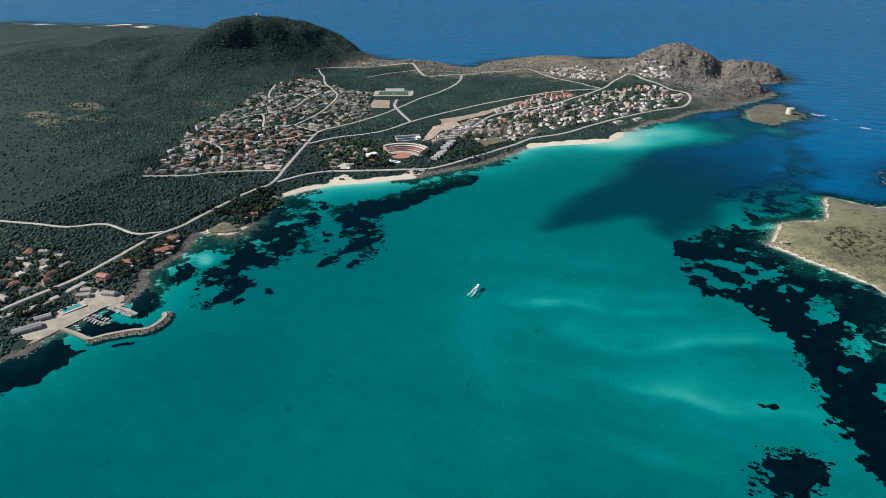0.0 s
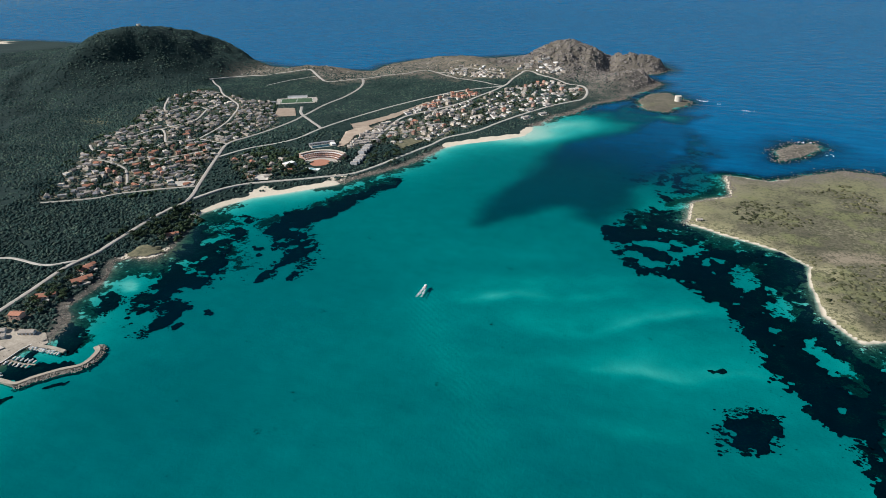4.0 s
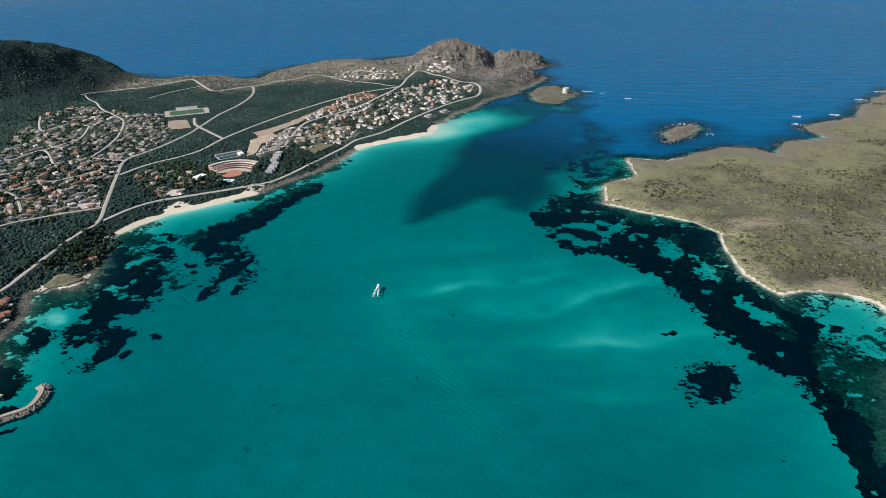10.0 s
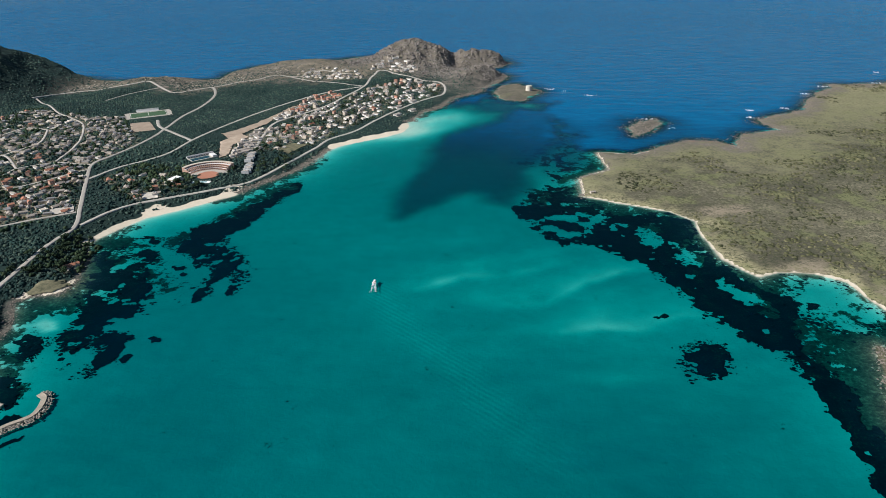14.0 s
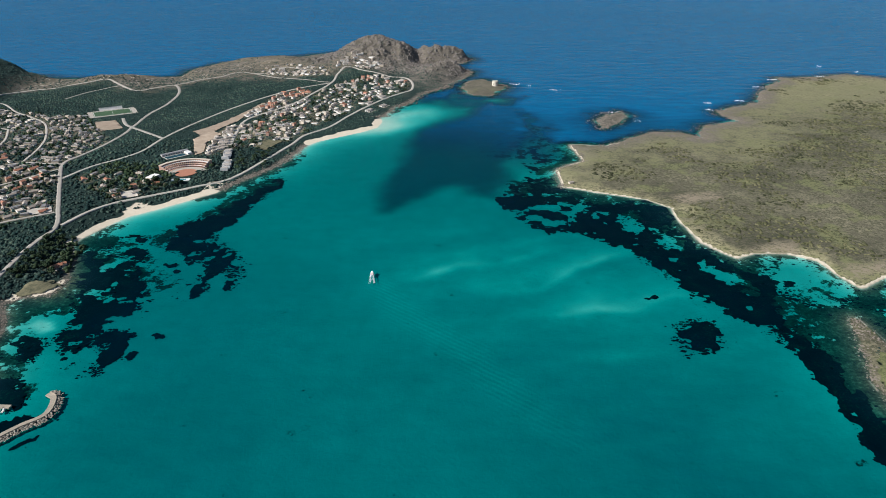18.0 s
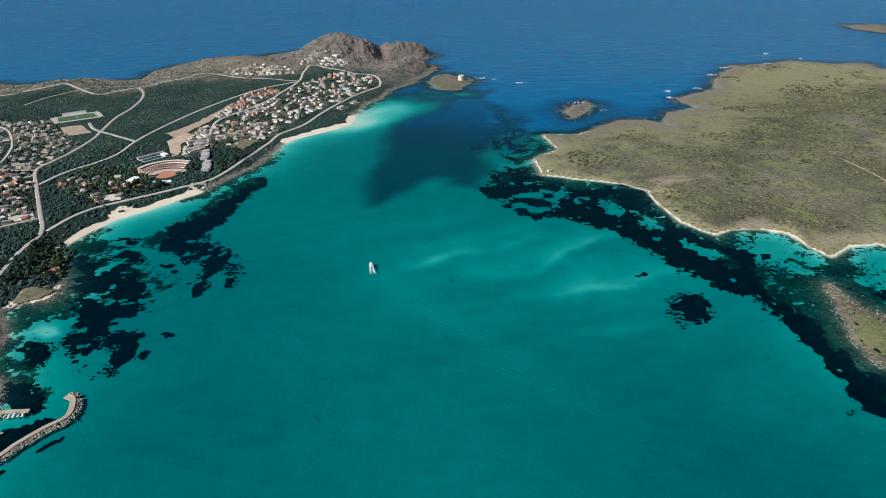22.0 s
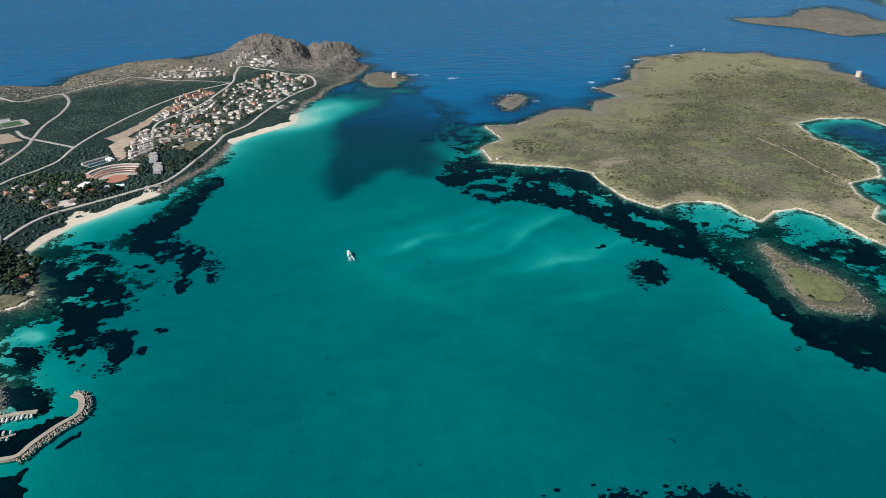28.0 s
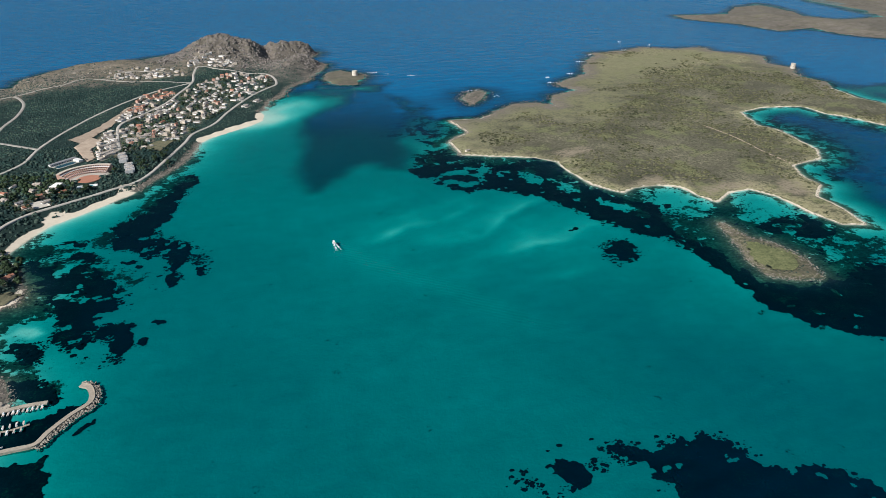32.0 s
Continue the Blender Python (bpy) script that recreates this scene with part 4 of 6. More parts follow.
BARK = mottled("bark", (0.05, 0.035, 0.025), (0.11, 0.08, 0.055), 1.0)
WOOD = mottled("weathered_wood", (0.24, 0.19, 0.14), (0.42, 0.35, 0.27), 0.8)
HULL = mottled("white_hull", (0.70, 0.70, 0.69), (0.82, 0.82, 0.80), 0.5, rough=0.35, relief=0)
GLASS, nt_, b_ = material("dark_glass", 0.12)
b_.inputs["Base Color"].default_value = (0.03, 0.035, 0.04, 1)
b_.inputs["Specular IOR Level"].default_value = 0.5
POOL_WATER, nt_, b_ = material("pool_water", 0.08)
nt_.links.new(ramp(nt_, world_noise(nt_, 0.4), [(0.3, (0.03, 0.20, 0.22)), (0.7, (0.06, 0.30, 0.32))]), b_.inputs["Base Color"])
POOL_DARK, nt_, b_ = material("deep_pool_water", 0.08)
nt_.links.new(ramp(nt_, world_noise(nt_, 0.2), [(0.3, (0.01, 0.045, 0.06)), (0.7, (0.02, 0.08, 0.10))]), b_.inputs["Base Color"])
FOAM = mottled("sea_foam", (0.60, 0.63, 0.64), (0.82, 0.84, 0.84), 0.3)


def leafy(name, dark, mid, light):
    m, nt, b = material(name, 1.0)
    b.inputs["Specular IOR Level"].default_value = 0.05
    geo = nt.nodes.new("ShaderNodeNewGeometry")
    f = mix(nt, 0.55, world_noise(nt, 0.5, 4, 0.7), geo.outputs["Random Per Island"])
    stand = ramp(nt, world_noise(nt, 0.007, 5, 0.65), [(0.38, (0.62, 0.66, 0.70)), (0.5, (0.95, 0.95, 0.95)), (0.64, (1.3, 1.27, 1.2))])
    nt.links.new(mix(nt, 1.0, ramp(nt, f, [(0.2, dark), (0.5, mid), (0.85, light)]), stand, "MULTIPLY"), b.inputs["Base Color"])
    return m


MAQUIS = leafy("maquis_leaves", (0.013, 0.032, 0.029), (0.032, 0.060, 0.052), (0.084, 0.110, 0.080))
PINE = leafy("pine_needles", (0.016, 0.030, 0.016), (0.034, 0.054, 0.028), (0.065, 0.085, 0.044))
SCRUB = leafy("dry_scrub", (0.040, 0.045, 0.022), (0.085, 0.085, 0.045), (0.15, 0.14, 0.08))


# ---- roads ----
def dense(pts, step):
    """A rounded line through the points, one place every step metres."""
    p = [Vector((*q, 0)) for q in pts]
    out = []
    for i in range(len(p) - 1):
        a, b, c, d = p[max(i - 1, 0)], p[i], p[i + 1], p[min(i + 2, len(p) - 1)]
        n = max(1, int((c - b).length / step))
        for k in range(n):
            t = k / n
            out.append(0.5 * (2 * b + (c - a) * t + (2 * a - 5 * b + 4 * c - d) * t * t + (3 * b - a - 3 * c + d) * t ** 3))
    return [(v.x, v.y) for v in out] + [tuple(pts[-1])]


def ribbon(name, pts, width, mat, label, category, lift=0.5, step=5.0):
    """A road laid over the ground, with its shoulders turned down into it."""
    line = dense(pts, step)
    rows = []
    for i, (x, y) in enumerate(line):
        (ax, ay), (bx, by) = line[max(i - 1, 0)], line[min(i + 1, len(line) - 1)]
        l = math.hypot(bx - ax, by - ay) or 1
        nx, ny = -(by - ay) / l, (bx - ax) / l
        wd = width * (1 + 0.12 * math.sin(i * 1.7) * math.sin(i * 0.37))
        rows += [(x + nx * wd * k, y + ny * wd * k) for k in (-0.62, -0.5, -0.17, 0.17, 0.5, 0.62)]
    z = ground_at(rows)
    s = Shape()
    for j in range(0, len(rows), 6):
        top = max(z[j + 1:j + 5]) * 0.5 + np.mean(z[j + 1:j + 5]) * 0.5 + lift
        for k in range(6):
            s.v.append((*rows[j + k], z[j + k] - 1.0 if k in (0, 5) else top))
    for j in range(0, len(rows) - 6, 6):
        s.f += [(j + k, j + k + 1, j + k + 7, j + k + 6) for k in range(5)]
    return tagged(new(name, s.mesh(name, mat, True)), label, category, kind="structure")


for line, wide, label in ((COAST_ROAD, 7.5, "pale dusty coast road through the maquis"), (RIDGE_ROAD, 7, "pale track along the ridge"), (MIDDLE_ROAD, 6.5, "straight pale road across the scrub"),
                          (PITCH_ROAD, 8, "short pale road to the football pitch"), (BEACH_ROAD, 7, "winding pale road above the beach"), (HILL_ROAD, 6, "narrow road over the headland"),
                          (TRACK, 5, "unpaved track through the maquis"), (SERVICE_ROAD, 9, "service road behind the harbour")):
    ribbon("road", line, wide, ROAD, label, "road")
ribbon("path", ISLAND_TRACK, 2.2, DIRT_MAT, "faint trodden earth path across the island", "path")
for line in (HEATH_TRACK, RIDGE_LANE, VILLAGE_ROAD_A, VILLAGE_ROAD_B, VILLAGE_ROAD_C, VILLAGE_ROAD_D, VILLAGE_ROAD_E, VILLAGE_ROAD_F, VILLAGE_ROAD_G):
    ribbon("road", line, 5.0, ROAD, "narrow pale village lane between houses", "road")


def plot(name, ring, mat, label, category, lift=1.3, cell=3.5, ragged=3.5):
    """A patch of levelled ground laid over the land."""
    xs = np.arange(min(p[0] for p in ring) - 8, max(p[0] for p in ring) + 8, cell)
    ys = np.arange(min(p[1] for p in ring) - 8, max(p[1] for p in ring) + 8, cell)
    x, y = np.meshgrid(xs, ys)
    f = inside(ring, x, y) + fbm(x, y, 22, 610, 3) * ragged
    gy, gx = np.gradient(f, ys, xs)
    n2 = np.maximum(gx * gx + gy * gy, 0.2)
    near = np.abs(f) < cell
    x2, y2 = np.where(near, x - f * gx / n2, x), np.where(near, y - f * gy / n2, y)
    ok = f > 0
    keep = (ok[:-1, :-1].astype(int) + ok[:-1, 1:] + ok[1:, 1:] + ok[1:, :-1]) >= 2
    z = lay(x2, y2) + lift
    me, used = grid_mesh(name, xs, ys, z, keep)
    me.vertices.foreach_set("co", np.stack([x2, y2, z], -1).reshape(-1, 3)[used].ravel().astype(np.float32))
    me.update()
    me.materials.append(mat)
    return tagged(new(name, me), label, category, kind="structure")


plot("ground_clearing", DIRT, DIRT_MAT, "bare orange-brown building ground", "clearing")
plot("ground_clearing", EARTH, DIRT_MAT, "strip of bare brown earth beside the straight road", "clearing", ragged=7)
plot("car_park", LOT_A, PAVING, "pale gravel car park beside the coast road", "car park", ragged=1)
plot("car_park", LOT_B, PAVING, "pale paved car park behind the beach", "car park", ragged=1)
HARBOUR_GROUND = [(-659, 51), (-684, 57), (-686, 91), (-683, 108), (-692, 150), (-709, 172), (-691, 181), (-656, 189), (-634, 174), (-648, 159), (-655, 155), (-648, 95), (-647, 69)]
HEADLAND_LAWN = [(-731, 401), (-731, 432), (-703, 452), (-691, 434), (-699, 410), (-722, 400)]
plot("harbour_ground", HARBOUR_GROUND, CONCRETE, "pale dusty harbour ground round the basin", "ground", lift=0.5, ragged=2)
plot("clearing", HEADLAND_LAWN, GRASS, "dry lawn on the small headland", "clearing", ragged=10)
SPIT_GREEN = [(396, 300), (413, 285), (434, 231), (425, 195), (400, 185), (375, 200), (373, 231)]
plot("meadow", SPIT_GREEN, SPIT_GRASS, "green grassy heart of the small stony spit", "meadow", ragged=9)
plot("meadow", FIELD, GRASS, "green-brown grass field between houses", "meadow")
plot("ground_clearing", COURT, DIRT_MAT, "terraced earth courts below the pitch", "sports ground", ragged=0.5)

# ---- football pitch ----
px, py = -1062, 1382
turn = math.atan2(58, 96)
ground_z = max(gz(px + a * math.cos(turn), py + a * math.sin(turn)) for a in (-48, 0, 48)) + 0.3
pitch = thing("football_pitch", "green football pitch with white lines and goals", "football pitch", pose(px, py, ground_z, 0, 0, math.degrees(turn)))
part("base", Shape().box(0, 0, -3, 122, 70, 3.1), PAVING, pitch, "pale earth apron")
part("turf", Shape().box(0, 0, 0, 96, 54, 0.3), TURF, pitch, "green turf")
for y in (-25, 25):
    part("touchline", Shape().box(0, y, 0.3, 92, 0.8, 0.03), WHITE, pitch)
for x in (-46, 0, 46):
    part("line", Shape().box(x, 0, 0.3, 0.8, 50, 0.03), WHITE, pitch)
for x in (-46, 46):
    goal = Shape().box(x, -3.6, 0.3, 0.15, 0.15, 2.4).box(x, 3.6, 0.3, 0.15, 0.15, 2.4).box(x, 0, 2.7, 0.15, 7.35, 0.15)
    part("goal", goal, WHITE, pitch)
stand = thing("grandstand", "long white grandstand beside the pitch", "grandstand", pose(px - 36 * math.sin(turn), py + 36 * math.cos(turn), ground_z, 0, 0, math.degrees(turn)))
for k in range(5):
    part("tier", Shape().box(0, k * 1.6, -2, 58, 1.6, 2.6 + k * 0.7), WHITE, stand)
part("back_wall", Shape().box(0, 8.2, -2, 60, 0.5, 8.0), WHITE, stand)
lodge = thing("changing_rooms", "small white flat-roofed changing rooms", "building", pose(px - 52, py - 45, gz(px - 52, py - 45), 0, 0, 20))
part("wall", Shape().box(0, 0, -1.5, 14, 8, 5), WHITE, lodge)
part("roof", Shape().box(0, 0, 3.5, 14.6, 8.6, 0.3), GREY_ROOF, lodge)
for x in (-4, 0, 4):
    part("window", Shape().box(x, -4.02, 1, 1.6, 0.12, 1.2), GLASS, lodge)


# ---- houses ----
def house(kind, sx, sy, wall_mat, roof_mat, storeys=1, wing=0.0, roof="gable", porch=False, label=""):
    """One house about its own origin: walls, roof, windows, door, terrace."""
    h = 3.0 * storeys
    top = thing("house", label, "house", pose(0, 0, -500))
    if roof == "gable":
        ends = [(-sy / 2, -2.5), (sy / 2, -2.5), (sy / 2, h), (0, h + 0.22 * sy), (-sy / 2, h)]
        body = Shape()
        body.v = [(-sx / 2, y, z) for y, z in ends] + [(sx / 2, y, z) for y, z in ends]
        body.f = [(4, 3, 2, 1, 0), (5, 6, 7, 8, 9)] + [(i, (i + 1) % 5, 5 + (i + 1) % 5, 5 + i) for i in range(5)]
        part("wall", body, wall_mat, top)
    else:
        part("wall", Shape().box(0, 0, -2.5, sx, sy, h + 2.5), wall_mat, top)
    if roof == "gable":
        part("roof", Shape().gable(0, 0, h + 0.02, sx, sy, 0.22 * sy), roof_mat, top)
        part("chimney", Shape().box(sx * 0.25, sy * 0.18, h, 0.8, 0.8, 0.22 * sy + 0.9), wall_mat, top)
    else:
        part("roof", Shape().box(0, 0, h, sx + 0.5, sy + 0.5, 0.35), roof_mat, top)
        for e in (-1, 1):
            part("parapet", Shape().box(0, e * sy / 2, h + 0.35, sx, 0.3, 0.5), wall_mat, top)
    if wing:
        part("wing", Shape().box(sx / 2 + wing / 2 - 0.5, sy * 0.22, -2.5, wing, sy * 0.7, 5.3), wall_mat, top)
        part("wing_roof", Shape().gable(sx / 2 + wing / 2 - 0.5, sy * 0.22, 2.82, wing, sy * 0.7, 0.18 * sy), roof_mat, top)
    n = max(2, int(sx / 4))
    for i in range(n):
        x = (i + 0.5) / n * sx - sx / 2
        for s in range(storeys):
            win = part("window", Shape().box(x, -sy / 2 - 0.02, 0.9 + 3 * s, 1.4, 0.1, 1.3), GLASS, top)
            if kind in "ab":
                part("sill", Shape().box(x, -sy / 2 - 0.1, 0.75 + 3 * s, 1.7, 0.3, 0.12), wall_mat, win)
    part("door", Shape().box(-sx / 2 - 0.02, 0, 0, 0.1, 1.2, 2.1), WOOD, top)
    if porch:
        part("terrace", Shape().box(0, -sy / 2 - 3.2, -2.2, sx + 3, 6, 2.3), PAVING, top, "pale paved terrace")
        part("porch_roof", Shape().box(-sx * 0.15, -sy / 2 - 1.5, 2.5, sx * 0.6, 3.0, 0.2), roof_mat, top)
        for x in (-0.42, 0.12):
            part("post", Shape().box(x * sx, -sy / 2 - 2.8, 0.1, 0.25, 0.25, 2.4), wall_mat, top)
    return top


KINDS = {
    "red": [house("a", 14, 9, CREAM, TILE, 1, 6, porch=True, label="low cream house with a terracotta roof among trees"),
            house("b", 11, 8, ROSE, TILE, 2, 0, label="two-storey pink house with a terracotta roof")],
    "white": [house("c", 13, 8, WHITE, PALE_TILE, 1, 5, porch=True, label="low white holiday house with a weathered tile roof"),
              house("d", 11, 9, WHITE, CREAM, 1, 0, "flat", porch=True, label="white cubic holiday house with a flat roof"),
              house("e", 18, 8, WHITE, PALE_TILE, 1, 0, porch=False, label="long white terraced holiday house with pale tiles")],
    "grey": [house("f", 16, 8, CREAM, GREY_ROOF, 1, 0, "flat", porch=True, label="long flat-roofed grey and cream bungalow"),
             house("g", 12, 9, CREAM, PALE_TILE, 1, 5, porch=False, label="cream bungalow with a weathered pale roof")],
    "hill": [house("h", 20, 9, WHITE, PALE_TILE, 1, 0, "flat", porch=True, label="long pale flat-roofed villa on the headland"),
             house("i", 12, 9, CREAM, PALE_TILE, 2, 5, porch=True, label="cream two-storey villa on the rocky slope")],
}
ALL_ROADS = [dense(r, 12.0) for r in ROADS]
ROAD_PTS = np.array([(*p, *q) for r in ALL_ROADS for p, q in zip(r, r[1:])])
taken = []


def road_near(x, y):
    """Distance to the nearest road and its bearing."""
    mx, my = (ROAD_PTS[:, 0] + ROAD_PTS[:, 2]) / 2, (ROAD_PTS[:, 1] + ROAD_PTS[:, 3]) / 2
    d = np.hypot(mx - x, my - y)
    k = int(np.argmin(d))
    return d[k], math.atan2(ROAD_PTS[k, 3] - ROAD_PTS[k, 1], ROAD_PTS[k, 2] - ROAD_PTS[k, 0])


def joined(ob):
    """All meshes of a thing as vertex, face and material lists about its origin."""
    v, f, m = [], [], []
    for o in ob.children_recursive:
        k = len(v)
        v += [tuple(p.co) for p in o.data.vertices]
        f += [tuple(k + i for i in q.vertices) for q in o.data.polygons]
        m += [o.data.materials[0]] * len(o.data.polygons)
    return np.array(v), f, m


def row_of_houses(spots, label):
    """The many far houses past counting, as one object."""
    cache, v, f, mats, index = {}, [], [], [], []
    for pick, m in spots:
        if pick not in cache:
            cache[pick] = joined(pick)
        pv, pf, pm = cache[pick]
        k = len(v)
        a = np.array(m)
        v += [tuple(p) for p in pv @ a[:3, :3].T + a[:3, 3]]
        f += [tuple(k + i for i in q) for q in pf]
        for x in pm:
            if x not in mats:
                mats.append(x)
            index.append(mats.index(x))
    me = bpy.data.meshes.new("houses")
    me.from_pydata(v, [], f)
    for x in mats:
        me.materials.append(x)
    me.polygons.foreach_set("material_index", index)
    me.update()
    tagged(new("far_houses", me), label, "houses", kind="stuff")


def settle(ring, count, gap, mixed, group, seed, lean=None, merge=""):
    """Scatters houses over a plan outline, square to the nearest road."""
    rng = random.Random(seed)
    xs, ys = [p[0] for p in ring], [p[1] for p in ring]
    made = tries = 0
    spots = []
    while made < count and tries < count * 40:
        tries += 1
        x, y = rng.uniform(min(xs), max(xs)), rng.uniform(min(ys), max(ys))
        rd, bearing = road_near(x, y)
        if rd < 10.5 or lay(np.array([x]), np.array([y]))[0] < 1.2 or any((x - a) ** 2 + (y - b) ** 2 < gap * gap for a, b in taken):
            continue
        if inside(ring, np.array([x]), np.array([y]))[0] < 3:
            continue
        taken.append((x, y))
        pick = rng.choice(KINDS[rng.choice(mixed)])
        a = (lean if lean is not None else math.degrees(bearing)) + rng.gauss(0, 9) + rng.choice((0, 0, 180, 90))
        m = pose(x, y, gz(x, y) + 0.2, 0, 0, a)
        k = rng.uniform(0.72, 1.02)
        size = (k, rng.uniform(0.9, 1.1) * k, rng.uniform(0.95, 1.1))
        made += 1
        if merge:
            spots.append((pick, m @ Matrix.Diagonal((*size, 1))))
            continue
        ob = copy_thing(pick, m)
        ob["group"] = group
        ob.scale = size
    if merge:
        row_of_houses(spots, merge)


for i, (x, y) in enumerate(VILLAS + [(-721, 485)]):
    taken.append((x, y))
settle(HARBOUR_HOUSES, 16, 19, ("red", "grey", "white"), "houses behind the harbour", 6)
settle(HOTEL_GROVE, 14, 20, ("grey", "white", "red"), "bungalows in the hotel grove", 7)
settle(TERRACES, 30, 12, ("white", "white", "hill"), "white terraced flats beside the bare ground", 8, 30)
settle(WEST_GREEN, 50, 20, ("red", "red", "red", "grey", "white"), "houses of the lower village", 1)
settle(CAPE_VILLAGE, 112, 16, ("white", "white", "white", "red", "hill"), "holiday houses above the beach", 3)
settle(CAPE_VILLAGE, 70, 14, ("white", "white", "hill"), "", 13, None, "more white holiday houses packed above the beach")
settle(TOWN_ROW, 40, 13, ("red", "white", "red", "hill"), "pink and white houses along the town road", 21)
settle(HILL_VILLAGE, 34, 13.5, ("hill", "white", "hill"), "villas on the headland hill", 4)
settle(RIDGE_VILLAGE, 38, 16, ("hill", "grey", "white"), "bungalows on the ridge", 5)
settle(WEST_VILLAGE, 40, 17.5, ("grey", "grey", "white", "grey", "red"), "houses of the upper village", 2)
settle(WEST_VILLAGE, 290, 13.2, ("grey", "grey", "white", "grey"), "", 12, None, "rows of grey and white bungalows in the upper village")
for i, (x, y) in enumerate(VILLAS):
    copy_thing(KINDS["red"][1 if i == 3 else 0], pose(x, y, gz(x, y) + 0.3, 0, 0, (35, 60, 80, 15)[i])).scale = (1.5, 1.4, 1.15)
copy_thing(KINDS["red"][0], pose(-721, 485, gz(-721, 485) + 0.2, 0, 0, 40)).scale = (1.1, 1.1, 1.1)
for x, y in ((-330, 1479), (-374, 1503), (-363, 1425), (-342, 1574), (-331, 1695), (-376, 1680), (-415, 1695)):
    if all((x - a) ** 2 + (y - b) ** 2 > 200 for a, b in taken):
        copy_thing(KINDS["hill"][0], pose(x, y, gz(x, y) + 0.2, 0, 0, 62)).scale = (1.25, 1.2, 1.1)
        taken.append((x, y))
for kind in KINDS.values():
    for ob in kind:
        for o in (*ob.children_recursive, ob):
            bpy.data.objects.remove(o)


# ---- the crescent hotel ----
hx, hy = -671, 885
hotel = thing("hotel", "crescent-shaped terraced hotel in rose render with white balconies", "hotel", pose(hx, hy, gz(hx, hy), 0, 0, 0))


def arc_slab(s, r0, r1, a0, a1, z0, z1, n=24):
    """One curved slab between two radii."""
    k = len(s.v)
    for i in range(n + 1):
        p = a0 + (a1 - a0) * i / n
        s.v += [(r * math.cos(p), r * math.sin(p), z) for r, z in ((r0, z0), (r1, z0), (r1, z1), (r0, z1))]
    for i in range(n):
        a, b = k + 4 * i, k + 4 * i + 4
        s.f += [(a + j, a + (j + 1) % 4, b + (j + 1) % 4, b + j) for j in range(4)]
    s.f += [(k + 3, k + 2, k + 1, k), tuple(k + 4 * n + j for j in range(4))]
    return s


A0, A1 = radians(57), radians(167)
for fl in range(4):
    r0 = 40 + fl * 4.4
    part("storey", arc_slab(Shape(), r0 + 4.2, 64, A0, A1, fl * 3.1 - (2 if fl == 0 else 0), fl * 3.1 + 2.8), ROSE, hotel)
    part("balcony", arc_slab(Shape(), r0, r0 + 4.4, A0, A1, fl * 3.1 - 0.6, fl * 3.1 + 0.35), WHITE if fl % 2 else CREAM, hotel, "pale balcony band")
    for i in range(24):
        a = A0 + (A1 - A0) * (i + 0.5) / 24
        part("window", Shape().box((r0 + 4.15) * math.cos(a), (r0 + 4.15) * math.sin(a), fl * 3.1 + 0.2, 0.12, 2.6, 2.1, a), GLASS, hotel)
        if fl < 3:
            b = A0 + (A1 - A0) * i / 24
            part("fin", Shape().box((r0 + 2.2) * math.cos(b), (r0 + 2.2) * math.sin(b), fl * 3.1 + 0.3, 4.0, 0.3, 2.5, b), ROSE, hotel)
part("roof", arc_slab(Shape(), 57, 64.5, A0, A1, 12.3, 12.7), CREAM, hotel, "pale flat roof")
part("court_floor", arc_slab(Shape(), 14, 45, A0 - 0.35, A1 + 0.35, -2.5, 0.9), PAVING, hotel, "pale paved forecourt")
part("court", Shape().lathe([(22, -2.5), (22, 1.1)], 32, -4, 6), TILE, hotel, "red paved court")
part("pool_deck", Shape().box(0, -34, -2.5, 36, 11, 2.8, 0.1), WHITE, hotel, "white pool deck")
part("pool", Shape().box(3, -34, 0.3, 16, 6, 0.06, 0.1), POOL_WATER, hotel, "blue swimming pool")
annex = thing("apartment_block", "cream three-storey block beside the hotel", "building", pose(-722, 842, gz(-722, 842), 0, 0, 70))
for fl in range(3):
    part("storey", Shape().box(0, 0, fl * 3.1 - (2 if fl == 0 else 0), 34 - fl * 5, 12, 3.1 + (2 if fl == 0 else 0)), CREAM, annex)
    part("slab", Shape().box(0, 0, fl * 3.1 + 3.05, 35 - fl * 5, 14, 0.3), WHITE, annex)
    for i in range(6 - fl):
        part("window", Shape().box(-12 + fl * 2.2 + i * 4.6, -6.05, fl * 3.1 + 0.8, 2, 0.12, 1.6), GLASS, annex)

